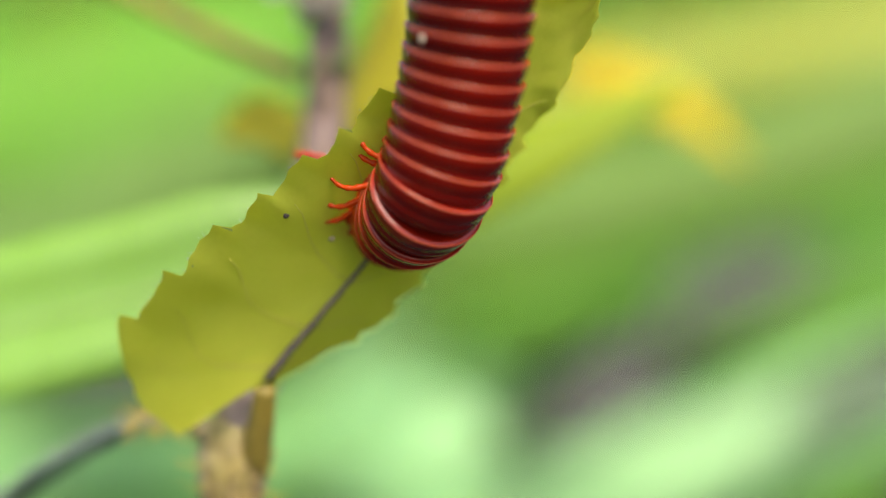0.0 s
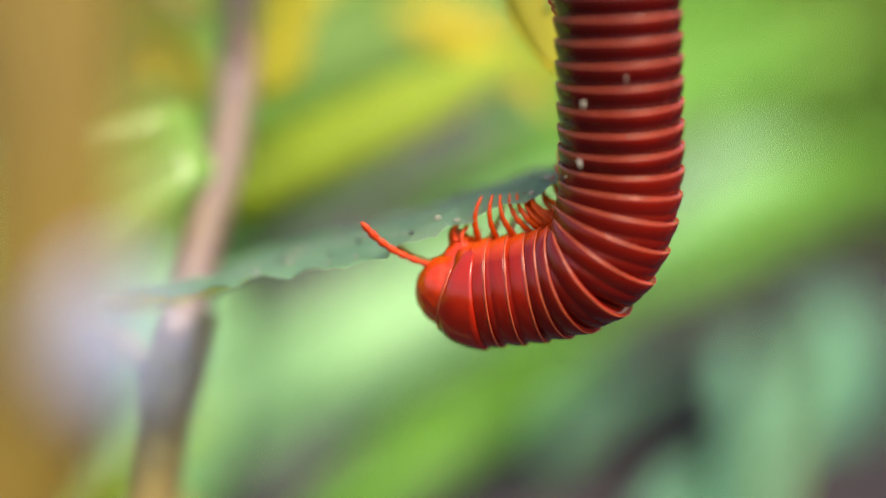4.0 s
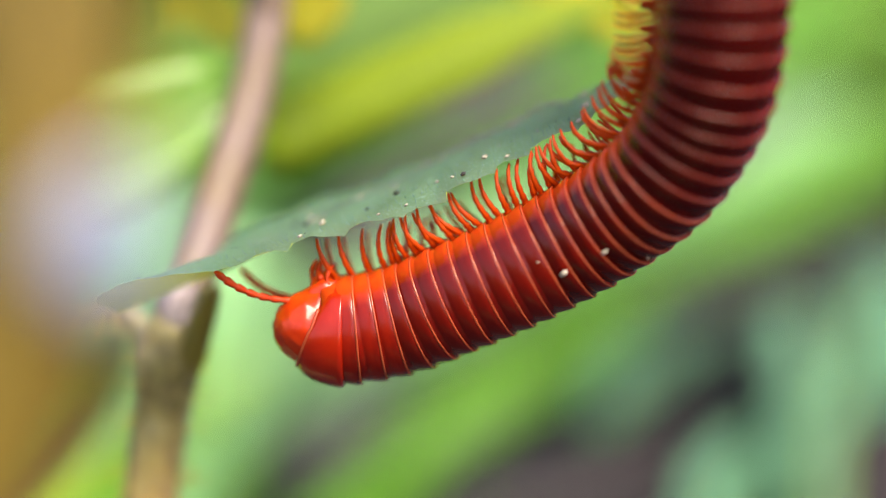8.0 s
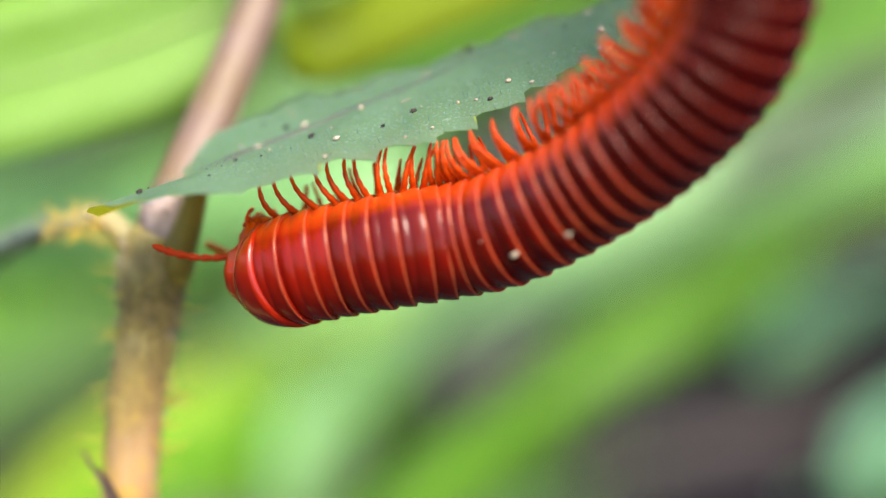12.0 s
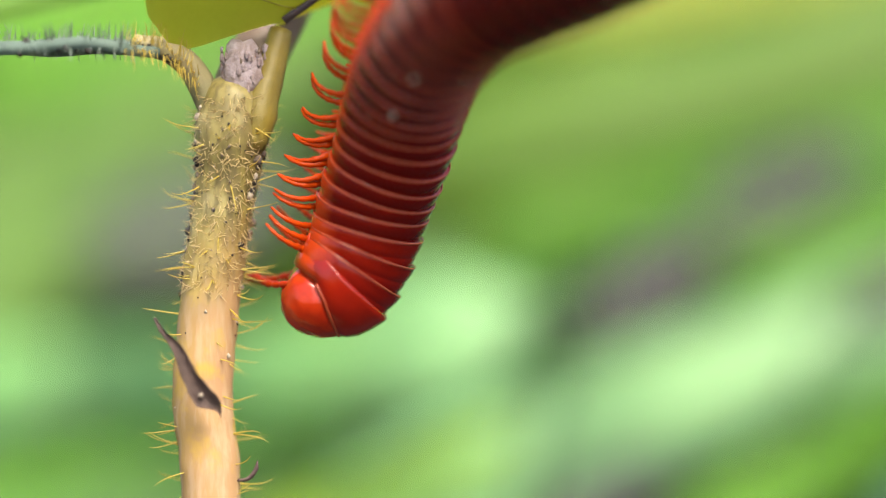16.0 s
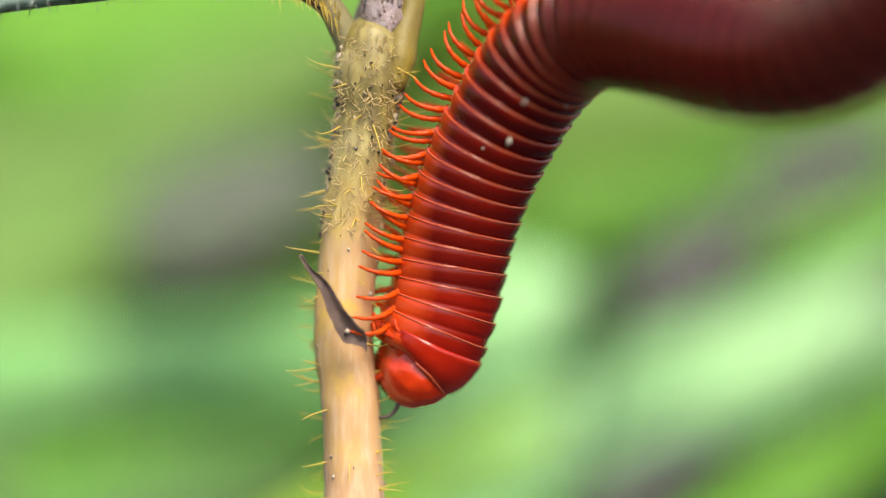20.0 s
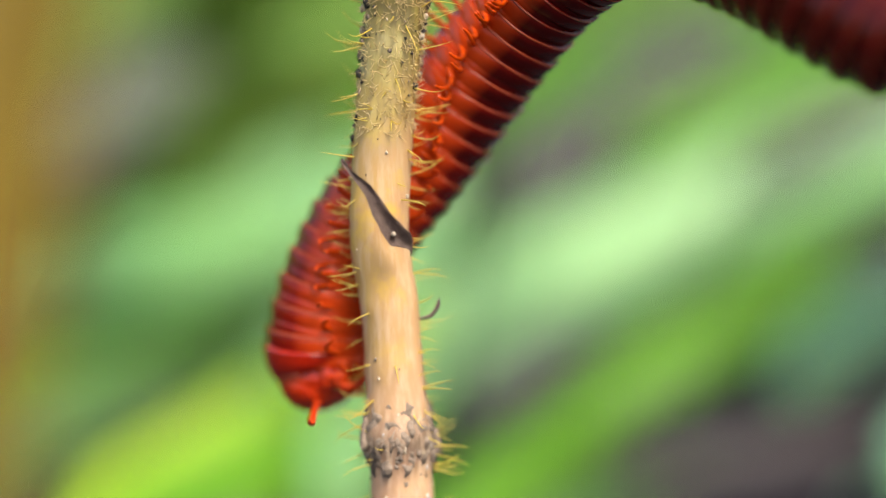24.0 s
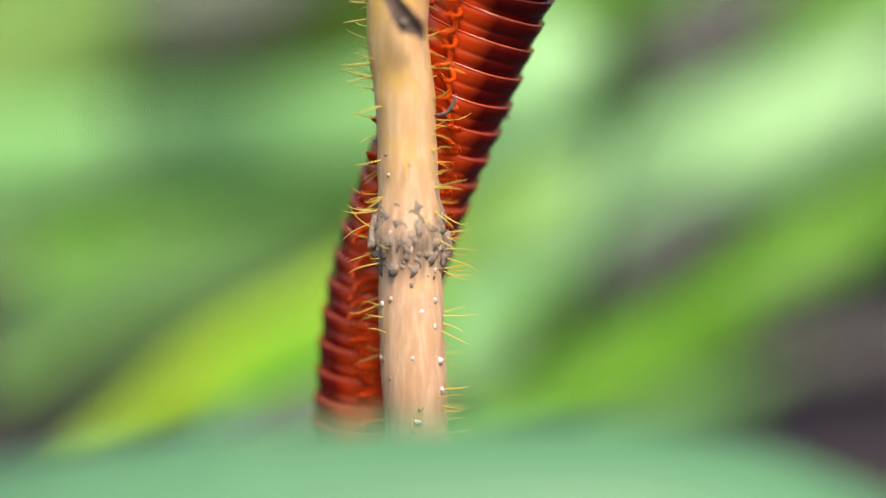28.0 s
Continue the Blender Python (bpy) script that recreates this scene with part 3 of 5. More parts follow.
def hairy_plant():
    rnd = random.Random(11)
    plant = empty("hairy_plant", (stem_axis[-1].x, stem_axis[-1].y, GROUND))
    tagged(plant, "hairy tan-brown plant stem with a knotty dark joint", "plant")
    o = Vector((stem_axis[-1].x, stem_axis[-1].y, GROUND))
    pts = stem_line
    rad = []
    for p in pts:
        r = stem_r(p.z) * min(1.0, max(0.35, (stem_axis[0].z + 4.6 - p.z) / 3.4))
        rad.append(r * (1 + 0.03 * noise.noise(p * 0.5)))
    bm = bmesh.new()
    tube(bm, [p - o for p in pts], rad, 24, wobble=0.05)
    part("stem", bm, M_STEM, plant)
    # the pale scarred shoulder and the upper stem
    n0 = stem_axis[0]
    bm = bmesh.new()
    up = spline([n0 + Vector((0, 0.3, -2)), n0 + Vector((1.0, 2.0, 2.6)), n0 + Vector((4.6, 9, 11)), n0 + Vector((9.4, 18, 24)), n0 + Vector((11.5, 25, 40)), n0 + Vector((10, 28, 58))], 30)
    tube(bm, [p - o for p in up], [2.8 - 0.02 * i for i in range(31)], 18, wobble=0.05)
    part("upper_stem", bm, M_PINK, plant, "pinkish upper stem")
    bm = bmesh.new()
    lump(bm, n0 + Vector((1.0, -0.5, 3.2)) - o, 1.75, 3, 3, (1.15, 0.85, 1.7), 0.35)
    part("bark_scar", bm, M_LILAC, plant, "lilac-grey scar above the joint")
    for i in range(46):
        a = rnd.uniform(3.0, 6.5)
        p = n0 + Vector((1.0 + 1.9 * math.cos(a), -0.5 + 1.45 * math.sin(a), rnd.uniform(1.0, 5.2)))
        bm = bmesh.new()
        lump(bm, p - o, rnd.uniform(0.10, 0.24), i, 2, (1, 0.5, 2.2), 0.7)
        part("scar_flake", bm, M_LILAC if rnd.random() < 0.93 else M_BARK, plant)
    # petiole of the side leaf
    bm = bmesh.new()
    lp = spline([n0 + Vector((-1.5, 0, -1.0)), n0 + Vector((-3.4, -0.4, 3.2)), n0 + Vector((-5.6, -0.7, 5.0)), n0 + Vector((-8.5, -1.0, 5.6))], 16)
    tube(bm, [p - o for p in lp], [1.35 - 0.03 * i for i in range(17)], 12, wobble=0.06)
    drooping = [part("side_petiole", bm, M_NODE, plant, "hairy grey-green side petiole")]
    bm = bmesh.new()
    lb = [n0 + Vector((-6.2, -0.5, 5.3)), n0 + Vector((-14, -1.5, 5.7)), n0 + Vector((-24, -2, 5.2)), n0 + Vector((-40, -2, 3.2))]
    strap(bm, [p - o for p in lb], 7, 0.1, 30, (0, 1, 0.02), 0.5, 0.95)
    drooping.append(part("side_leaf", bm, M_WOOLLY, plant, "bluish-green woolly side leaf seen from its edge"))
    lp = lp[4:] + spline(lb, 40)[4:]
    # petiole of the leaf on which the animal walks, along its own Z
    bm = bmesh.new()
    rp = spline([(0, 0, -1.5), (0.3, 0, 2.5), (0.1, 0, 6), (0, 0, 9.6)], 16)
    tube(bm, rp, [min(1.0, 0.45 + 0.14 * i) * (1.75 - 0.045 * i) for i in range(17)], 14, wobble=0.06)
    global PETIOLE
    PETIOLE = part("leaf_petiole", bm, M_PETIOLE, plant, "yellow petiole of the walked-on leaf")
    # bristles
    def on_stem():
        z = rnd.uniform(-85, 0)
        a = rnd.uniform(0, 2 * math.pi)
        if z < -14 and rnd.random() < 0.85:
            a = rnd.choice((rnd.uniform(-0.7, 1.2), rnd.uniform(1.9, 3.85)))
        d = Vector((math.cos(a), math.sin(a), 0))
        return axis_at(z) + d * (stem_r(z) - 0.15) - o, (d + Vector((0, 0, rnd.uniform(-0.5, 0.35)))).normalized()
    bm = bmesh.new()
    for _ in range(330):
        p, d = on_stem()
        lift = Vector((0, 0, rnd.uniform(-0.25, 0.5)))
        for _ in range(rnd.choice((1, 1, 1, 2))):
            q = (d + Vector((rnd.uniform(-0.25, 0.25), rnd.uniform(-0.25, 0.25), rnd.uniform(-0.3, 0.3)))).normalized()
            L = rnd.uniform(1.2, 3.6)
            r = 0.034 + 0.008 * L
            tube(bm, spline([p, p + q * L * 0.4, p + (q + lift * 0.25) * L * 0.75, p + (q + lift * 0.7) * L], 5), [r * 1.25, r, r * 0.85, r * 0.7, r * 0.45, r * 0.1], 5, cap=False)
    tagged(part("bristle", bm, M_HAIR, plant, "long yellow bristles"), kind="stuff")
    def on_petiole():
        p = rnd.choice(lp) + Vector((0, rnd.uniform(-4, 1), 0))
        a = rnd.uniform(0, 2 * math.pi)
        d = Vector((0.15, math.cos(a) - 0.4, math.sin(a)))
        return p + d * 0.45 - o, d
    bm = bmesh.new()
    lp_all, lp = lp, lp[:13]
    hairs(bm, rnd, 190, on_petiole, 1.5, 0.05)
    drooping.append(tagged(part("petiole_bristle", bm, M_HAIR, plant), kind="stuff"))
    lp = lp_all[11:]
    bm = bmesh.new()
    hairs(bm, rnd, 620, on_petiole, 1.1, 0.05)
    drooping.append(tagged(part("leaf_wool", bm, M_WOOL, plant, "pale woolly hairs"), kind="stuff"))
    for i in range(26):
        q = rnd.choice(lp_all[2:])
        bm = bmesh.new()
        lump(bm, q + Vector((rnd.uniform(-0.5, 0.5), -3.2 if q in lp_all[14:] else -1.2, rnd.uniform(-0.9, 0.3))) - o, 0.08 + 0.28 * rnd.random() ** 2, i, 2, (1, 1, 1), 0.7)
        drooping.append(part("grain", bm, M_DARKGRIT, plant))
    def lying():
        z = 1.0 - 17 * rnd.random() ** 1.2
        a = rnd.uniform(2.9, 6.5)
        d = Vector((math.cos(a), math.sin(a), 0))
        side = Vector((-d.y, d.x, 0)) * rnd.uniform(-0.8, 0.8)
        return axis_at(z) + d * (stem_r(z) - 0.03) - o, (d * 0.45 + side + Vector((0, 0, rnd.uniform(-1, 0.6)))).normalized()
    bm = bmesh.new()
    hairs(bm, rnd, 1000, lying, 0.9, 0.036)
    tagged(part("short_hair", bm, M_SHORT, plant, "short pale hairs lying on the skin"), kind="stuff")
    # crusty joint
    for i in range(150):
        a = rnd.uniform(0, 2 * math.pi)
        z = KNOT.z + rnd.gauss(0, 1.9) + 0.8 * math.sin(2 * a)
        p = axis_at(z)
        bm = bmesh.new()
        d = Vector((math.cos(a), math.sin(a), 0))
        size = 0.25 + 0.95 * rnd.random() ** 2
        lump(bm, p + d * (stem_r(z) + 0.02 - 0.93 * size) - o, size, i, 2, (1, 1, rnd.uniform(0.8, 1.7)), 0.9)
        part("bark_crust", bm, M_GRIT if size < 0.34 and i % 2 == 0 else M_BARK, plant)
    for sx in (-1, 1):
        bm = bmesh.new()
        lump(bm, KNOT + Vector((sx * 2.85, -0.7, -0.4 - 0.7 * sx)) - o, 1.1, 7 + sx, 3, (0.6, 0.8, 1.7), 0.9)
        part("bud_scale", bm, M_BARK, plant, "dry grey-brown bud scale")
    for i in range(13):
        z = KNOT.z + 1.5 - 26 * rnd.random() ** 1.8
        a = rnd.uniform(3.6, 5.9)
        p = axis_at(z) + Vector((math.cos(a), math.sin(a), 0)) * (stem_r(z) + 0.01)
        bm = bmesh.new()
        lump(bm, p - o, 0.13 + 0.18 * rnd.random() ** 2, i, 2, (1.2, 0.6, 1.3), 0.7)
        part("grain", bm, M_DROP, plant, "whitish grain")
    # black grains and pale grit sticking to the skin
    for i in range(170):
        z = 1.5 - abs(rnd.gauss(0, 10))
        big = rnd.random() ** 3
        a = rnd.choice((rnd.uniform(-0.6, 0.3), rnd.uniform(2.8, 3.6))) if big > 0.2 else rnd.uniform(2.7, 6.6)
        p = axis_at(z) + Vector((math.cos(a), math.sin(a), 0)) * (stem_r(z) + 0.06)
        bm = bmesh.new()
        lump(bm, p - o, 0.06 + 0.36 * big, i, 2, (1, 1, 1.2), 0.7)
        part("grain", bm, rnd.choice((M_DARKGRIT, M_DARKGRIT, M_BARK, M_GRIT)), plant)
    for i in range(24):
        z = rnd.uniform(-72, -34)
        a = rnd.uniform(3.2, 6.2)
        p = axis_at(z) + Vector((math.cos(a), math.sin(a), 0)) * (stem_r(z) + 0.02)
        bm = bmesh.new()
        lump(bm, p - o, rnd.uniform(0.1, 0.22), i, 1, (1, 0.6, 1.4), 0.5)
        part("grain", bm, M_GRIT if rnd.random() < 0.5 else M_BARK, plant)
    # small curled stipule below the dead leaf
    q = axis_at(-32.5) + Vector((2.5, -0.6, 0)) - o
    bm = bmesh.new()
    tube(bm, spline([q, q + Vector((0.9, -0.2, 0.2)), q + Vector((1.6, -0.3, 1.0)), q + Vector((1.8, -0.3, 1.9))], 8), [0.28, 0.3, 0.34, 0.34, 0.3, 0.26, 0.22, 0.16, 0.06], 7, flat=0.5)
    part("stipule", bm, M_DEAD, plant, "small curled dry stipule")
    return plant, drooping


LEAF_BASE = (6.9, 3.2, 9.2)
PET_ROOT = stem_axis[0] + Vector((2.3, -1.5, -2.2))
PLANT_FOOT = Vector((stem_axis[-1].x, stem_axis[-1].y, GROUND))
PETIOLE = None
PLANT, SIDE = hairy_plant()
DEAD_AT = Vector((-6.2, -7.0, -17.5))


def dead_leaf():
    """A withered scrap stuck to the front of the stem."""
    a, b = DEAD_AT, Vector((-0.7, -8.3, -25.9))
    ob = empty("withered_leaflet", a)
    tagged(ob, "small withered brown leaflet stuck to the stem", "dead leaf")
    bm = bmesh.new()
    d = b - a
    pts = [Vector((0, 0, 0)), d * 0.12 + Vector((0.05, -0.1, -0.1)), d * 0.32 + Vector((0.3, -0.3, 0.1)), d * 0.55 + Vector((0.1, -0.5, -0.1)),
           d * 0.78 + Vector((0.1, -0.5, 0)), d * 0.9 + Vector((0.35, -0.25, 0.2)), d * 0.97 + Vector((0.3, -0.1, 0.1)), d + Vector((0.0, -0.05, -0.25))]
    c = spline(pts, 30)
    n = len(c) - 1
    side = Vector((0.84, 0, 0.5))
    rows = []
    for i, p in enumerate(c):
        u = i / n
        w = 0.16 + 0.80 * math.exp(-((u - 0.58) / 0.17) ** 2) + 0.30 * math.exp(-((u - 0.34) / 0.16) ** 2)
        w *= 1 if u < 0.70 else max(0.12, 1 - (u - 0.70) * 3.4)
        w *= 1 + 0.18 * noise.noise(Vector((u * 14, 0, 2)))
        rows.append([bm.verts.new(p + side * (k * w) + Vector((0, -1, 0)) * (0.75 * w * (k * k - 0.25) + 0.2 * noise.noise(p * 1.6 + Vector((k, 0, 0))))) for k in (-1, -0.6, -0.2, 0.2, 0.6, 1)])
    for x, y in zip(rows, rows[1:]):
        for k in range(5):
            bm.faces.new((x[k], x[k + 1], y[k + 1], y[k]))
    bmesh.ops.solidify(bm, geom=bm.faces[:], thickness=0.16)
    part("blade", bm, M_DEAD, ob)
    bm = bmesh.new()
    lump(bm, d * 0.76 + Vector((-0.1, -0.75, 0)), 0.24, 2, 1)
    part("grain", bm, M_GRIT, ob)
    return ob


SCRAP = dead_leaf()


# ---- the leaf on which the animal walks ----
def half_width(u):
    return float(np.interp(u, (0, 0.012, 0.03, 0.06, 0.11, 0.2, 0.33, 0.55, 0.8, 0.93, 1), (6.5, 8.6, 10.4, 12.2, 13.7, 13.6, 12.6, 11.0, 8.0, 4.6, 0.4)))


def host_leaf():
    ob = empty("serrated_leaf", LEAF_BASE)
    tagged(ob, "serrated hairy leaf, bluish green above and yellow-olive below", "leaf")
    length, n, m = 47.0, 128, 9
    def point(i, k):
        u = i / n
        s = k / m
        x = u * length
        half = half_width(u)
        tooth = (u * 11.5 + 0.15 * math.sin(u * 37)) % 1.0
        if abs(s) > 0.85 and u > 0.01:
            half += (1.7 * tooth ** 1.8 - 0.55) * (abs(s) - 0.85) / 0.15 * min(1, 3 * (1 - u))
            half += 0.55 * noise.noise(Vector((u * 46, s * 2, 5))) * (abs(s) - 0.85) / 0.15
        back = -9.5 * min(1, 2.4 * abs(s)) ** 1.2 * max(0, 1 - 2.0 * u) ** 2.0     # the lobes reach behind the base
        y = s * half * (1.0 if s < 0 else 0.5 * min(1.0, 0.35 + 3 * u))
        if s > 0:
            back *= 0.15
        z = 0.5 * noise.noise(Vector((x * 0.13, y * 0.2, 3))) - 2.5 * u * u - 0.012 * y * y
        z += 0.22 * math.sin(u * 40 + abs(s) * 4) * abs(s) + 0.3 * noise.noise(Vector((x * 0.6, y * 0.6, 8))) * abs(s)
        z += 0.6 * abs(y) * max(0, 1 - 2.0 * u) ** 1.5             # the lobes are twisted up
        return Vector((x + back, y, z))

    def face(drop, lift):
        bm = bmesh.new()
        grid = {}
        for i in range(n + 1):
            for k in range(-m, m + 1):
                grid[i, k] = bm.verts.new(point(i, k) + Vector((0, 0, drop * (1 - 0.97 * (abs(k) / m) ** 6))))
        for i in range(n):
            for k in range(-m, m):
                q = (grid[i, k], grid[i + 1, k], grid[i + 1, k + 1], grid[i, k + 1])
                bm.faces.new(q if lift else q[::-1])
        return bm
    part("blade", face(0, True), M_LEAFTOP, ob)
    part("underside", face(-0.22, False), M_UNDER, ob, "yellow-olive underside")
    bm = bmesh.new()
    c = [point(i, 0) + Vector((0, 0, -0.1)) for i in range(0, n, 3)]
    tube(bm, c, [0.40 - 0.011 * i for i in range(len(c))], 8, wobble=0.3)
    part("midrib", bm, M_VEIN, ob, "dark raised midrib")
    for j, i in enumerate((5, 18, 34, 50, 69, 88)):
        for sgn in (-1, 1):
            c = []
            for q in range(8):
                s = q / 8 * 0.92
                ii = min(n, int(i + s * 16))
                k0 = int(s * m)
                a = point(ii, sgn * k0).lerp(point(ii, sgn * (k0 + 1)), s * m - k0)
                c.append(a + Vector((0, 0, -0.25)))
            bm = bmesh.new()
            tube(bm, c, [0.075 - 0.006 * q for q in range(8)], 6)
            part("side_vein", bm, M_SIDEVEIN, ob)
    rnd = random.Random(3)
    bm = bmesh.new()

    def on_leaf():
        i, k = rnd.randint(0, n), rnd.randint(-m, m)
        return point(i, k), Vector((rnd.uniform(-0.4, 0.4), rnd.uniform(-0.4, 0.4), 1)).normalized()
    hairs(bm, rnd, 2200, on_leaf, 0.6, 0.016)
    tagged(part("leaf_hair", bm, M_DOWN, ob, "fine pale hairs"), kind="stuff")
    for i in range(120):
        a, b = rnd.randint(2, n - 4), rnd.randint(-m + 1, m - 1)
        bm = bmesh.new()
        lump(bm, point(a, b) + Vector((0, 0, 0.12 if rnd.random() < 0.88 else -0.25)), 0.09 + 0.32 * rnd.random() ** 2.5, i, 1, (1, 1, 0.6), 0.5)
        part("speck", bm, M_DARKGRIT if rnd.random() < 0.5 else M_GRIT, ob)
    return ob


HOST = host_leaf()


# ---- the millipede ----
RINGS = 60
PITCH = 1.85


def ring_radius(k):
    r = 5.42 * (0.97 + 0.03 * min(1.0, k / 10.0))
    if k > 50:
        r *= 1 - 0.06 * (k - 50)
    return r


def ring_body(R):
    """One body ring: a barrel with a groove in front and a flared hind edge, flatter below."""
    bm = bmesh.new()
    prof = ((1.95, 0.90), (1.2, 0.94), (0.74, 0.955), (0.62, 0.944), (0.5, 0.958), (0.15, 0.976), (-0.25, 0.992), (-0.65, 1.0), (-0.9, 0.988), (-0.92, 0.90))
    rows = []
    seg = 44
    for y, f in prof:
        row = []
        for k in range(seg):
            a = 2 * math.pi * k / seg
            x, z = math.cos(a), math.sin(a)
            low = 1 - 0.10 * max(0, -z) ** 2
            row.append(bm.verts.new((x * R * f, y + 0.12 * max(0, -z), z * R * f * low)))
        rows.append(row)
    for a, b in zip(rows, rows[1:]):
        for k in range(seg):
            bm.faces.new((a[k], b[k], b[(k + 1) % seg], a[(k + 1) % seg]))
    bm.faces.new(rows[0])
    bm.faces.new(rows[-1][::-1])
    return bm


def ring_rim(R):
    """The raised, paler hind edge of a ring."""
    bm = bmesh.new()
    seg = 44
    rows = []
    for q in range(6):
        b = 2 * math.pi * q / 6
        row = []
        for k in range(seg):
            a = 2 * math.pi * k / seg
            rr = R * 0.998 + 0.055 * math.cos(b)
            low = 1 - 0.10 * max(0, -math.sin(a)) ** 2
            row.append(bm.verts.new((math.cos(a) * rr, -0.87 + 0.10 * math.sin(b) + 0.12 * max(0, -math.sin(a)), math.sin(a) * rr * low)))
        rows.append(row)
    for q in range(6):
        a, b = rows[q], rows[(q + 1) % 6]
        for k in range(seg):
            bm.faces.new((a[k], b[k], b[(k + 1) % seg], a[(k + 1) % seg]))
    bmesh.ops.recalc_face_normals(bm, faces=bm.faces[:])
    return bm


def leg_mesh(s):
    """A jointed leg that hangs down and splays to the side s, with a thin claw."""
    bm = bmesh.new()
    pts = spline([(0, 0, 0.5), (s * 0.5, 0, -0.45), (s * 1.15, 0.1, -1.2), (s * 1.5, 0.18, -2.2), (s * 1.35, 0.12, -3.3), (s * 0.75, -0.1, -4.25)], 24)
    rad = []
    for i in range(25):
        u = i / 24
        rad.append((0.37 * (1 - u) + 0.125 * u) * (1 + 0.15 * math.cos(u * 6 * 2 * math.pi)) * (1 if u < 0.97 else 0.4))
    tube(bm, pts, rad, 7)
    return bm


def antenna_mesh():
    """A chain of seven beads, bent in the middle, growing along +Y."""
    bm = bmesh.new()
    pts = spline([(0, 0, 0), (0, 1.6, 0.25), (0, 3.2, 0.3), (0, 4.8, 0.0), (0, 6.4, -0.6)], 35)
    rad = []
    for i in range(36):
        q = (i / 5.0) % 1.0
        rad.append((0.24 + 0.18 * q ** 0.7) * (1.0 if i < 33 else 0.75 - 0.2 * (i - 33)) * (0.85 + 0.2 * i / 35))
    tube(bm, [1.18 * q for q in pts], rad, 9)
    return bm


def collum_mesh(R):
    """The smooth collar plate behind the head: long on the back, narrowing to a rounded point at the sides."""
    bm = bmesh.new()
    prof = ((1.0, 0.60), (0.93, 0.71), (0.78, 0.82), (0.55, 0.91), (0.25, 0.965), (0.0, 0.99), (-0.12, 1.0), (-0.24, 1.003), (-0.30, 0.94))
    seg = 48
    rows = []
    for y, f in prof:
        row = []
        for k in range(seg):
            a = 2 * math.pi * k / seg
            z = math.sin(a)
            drop = max(0.0, -z)
            reach = 3.6 * (0.6 + 0.4 * max(0.0, z) ** 0.8) * (1 - 0.5 * drop)
            ff = f + (1 - f) * 0.45 * (1 - max(0.0, z)) if y > 0 else f
            row.append(bm.verts.new((math.cos(a) * R * ff, y * reach - 0.75, z * R * ff * (1 - 0.14 * drop))))
        rows.append(row)
    for a, b in zip(rows, rows[1:]):
        for k in range(seg):
            bm.faces.new((a[k], b[k], b[(k + 1) % seg], a[(k + 1) % seg]))
    bm.faces.new(rows[0])
    bm.faces.new(rows[-1][::-1])
    return bm


def collum_edge(R):
    """The thin raised front margin of the collar."""
    bm = bmesh.new()
    pts = []
    for k in range(41):
        a = math.pi * (-0.12 + 1.24 * k / 40)
        z = math.sin(a)
        reach = 3.6 * (0.6 + 0.4 * max(0.0, z) ** 0.8) * (1 - 0.5 * max(0.0, -z))
        ff = 0.71 + 0.29 * 0.45 * (1 - max(0.0, z))
        pts.append(Vector((math.cos(a) * R * ff, 0.93 * reach - 0.75, z * R * ff)))
    tube(bm, pts, 0.15, 6)
    return bm


def head_mesh():
    """Rounded head capsule, deep from crown to mouth, with a brow furrow and a flatter face."""
    bm = bmesh.new()
    g = bmesh.ops.create_uvsphere(bm, u_segments=56, v_segments=44, radius=1)
    for v in g["verts"]:
        x, y, z = v.co
        low = max(0, -z)
        w = 4.35 - 1.1 * low ** 2
        f = 3.2 - 0.5 * low
        v.co = Vector((x * w, y * (f if y > 0 else 4.6) + 0.5 * low, z * (3.6 if z > 0 else 4.6)))
        v.co.y -= 0.4 * math.exp(-(x / 0.3) ** 2) * max(0, y) * (1 if z < 0.2 else 0.3)
        v.co.y -= 0.35 * math.exp(-((z + 0.45) / 0.12) ** 2) * max(0, y)
        # seams between the capsule, the cheek and the jaw
        for a, b, c in ((0.55, 0.8, 0.16), (-0.1, 1.0, 0.42)):
            v.co *= 1 - 0.03 * math.exp(-((a * y + b * z + c) / 0.07) ** 2) * min(1, 2 * abs(x))
        v.co += v.co.normalized() * 0.1 * noise.noise(v.co * 1.3)
    return bm


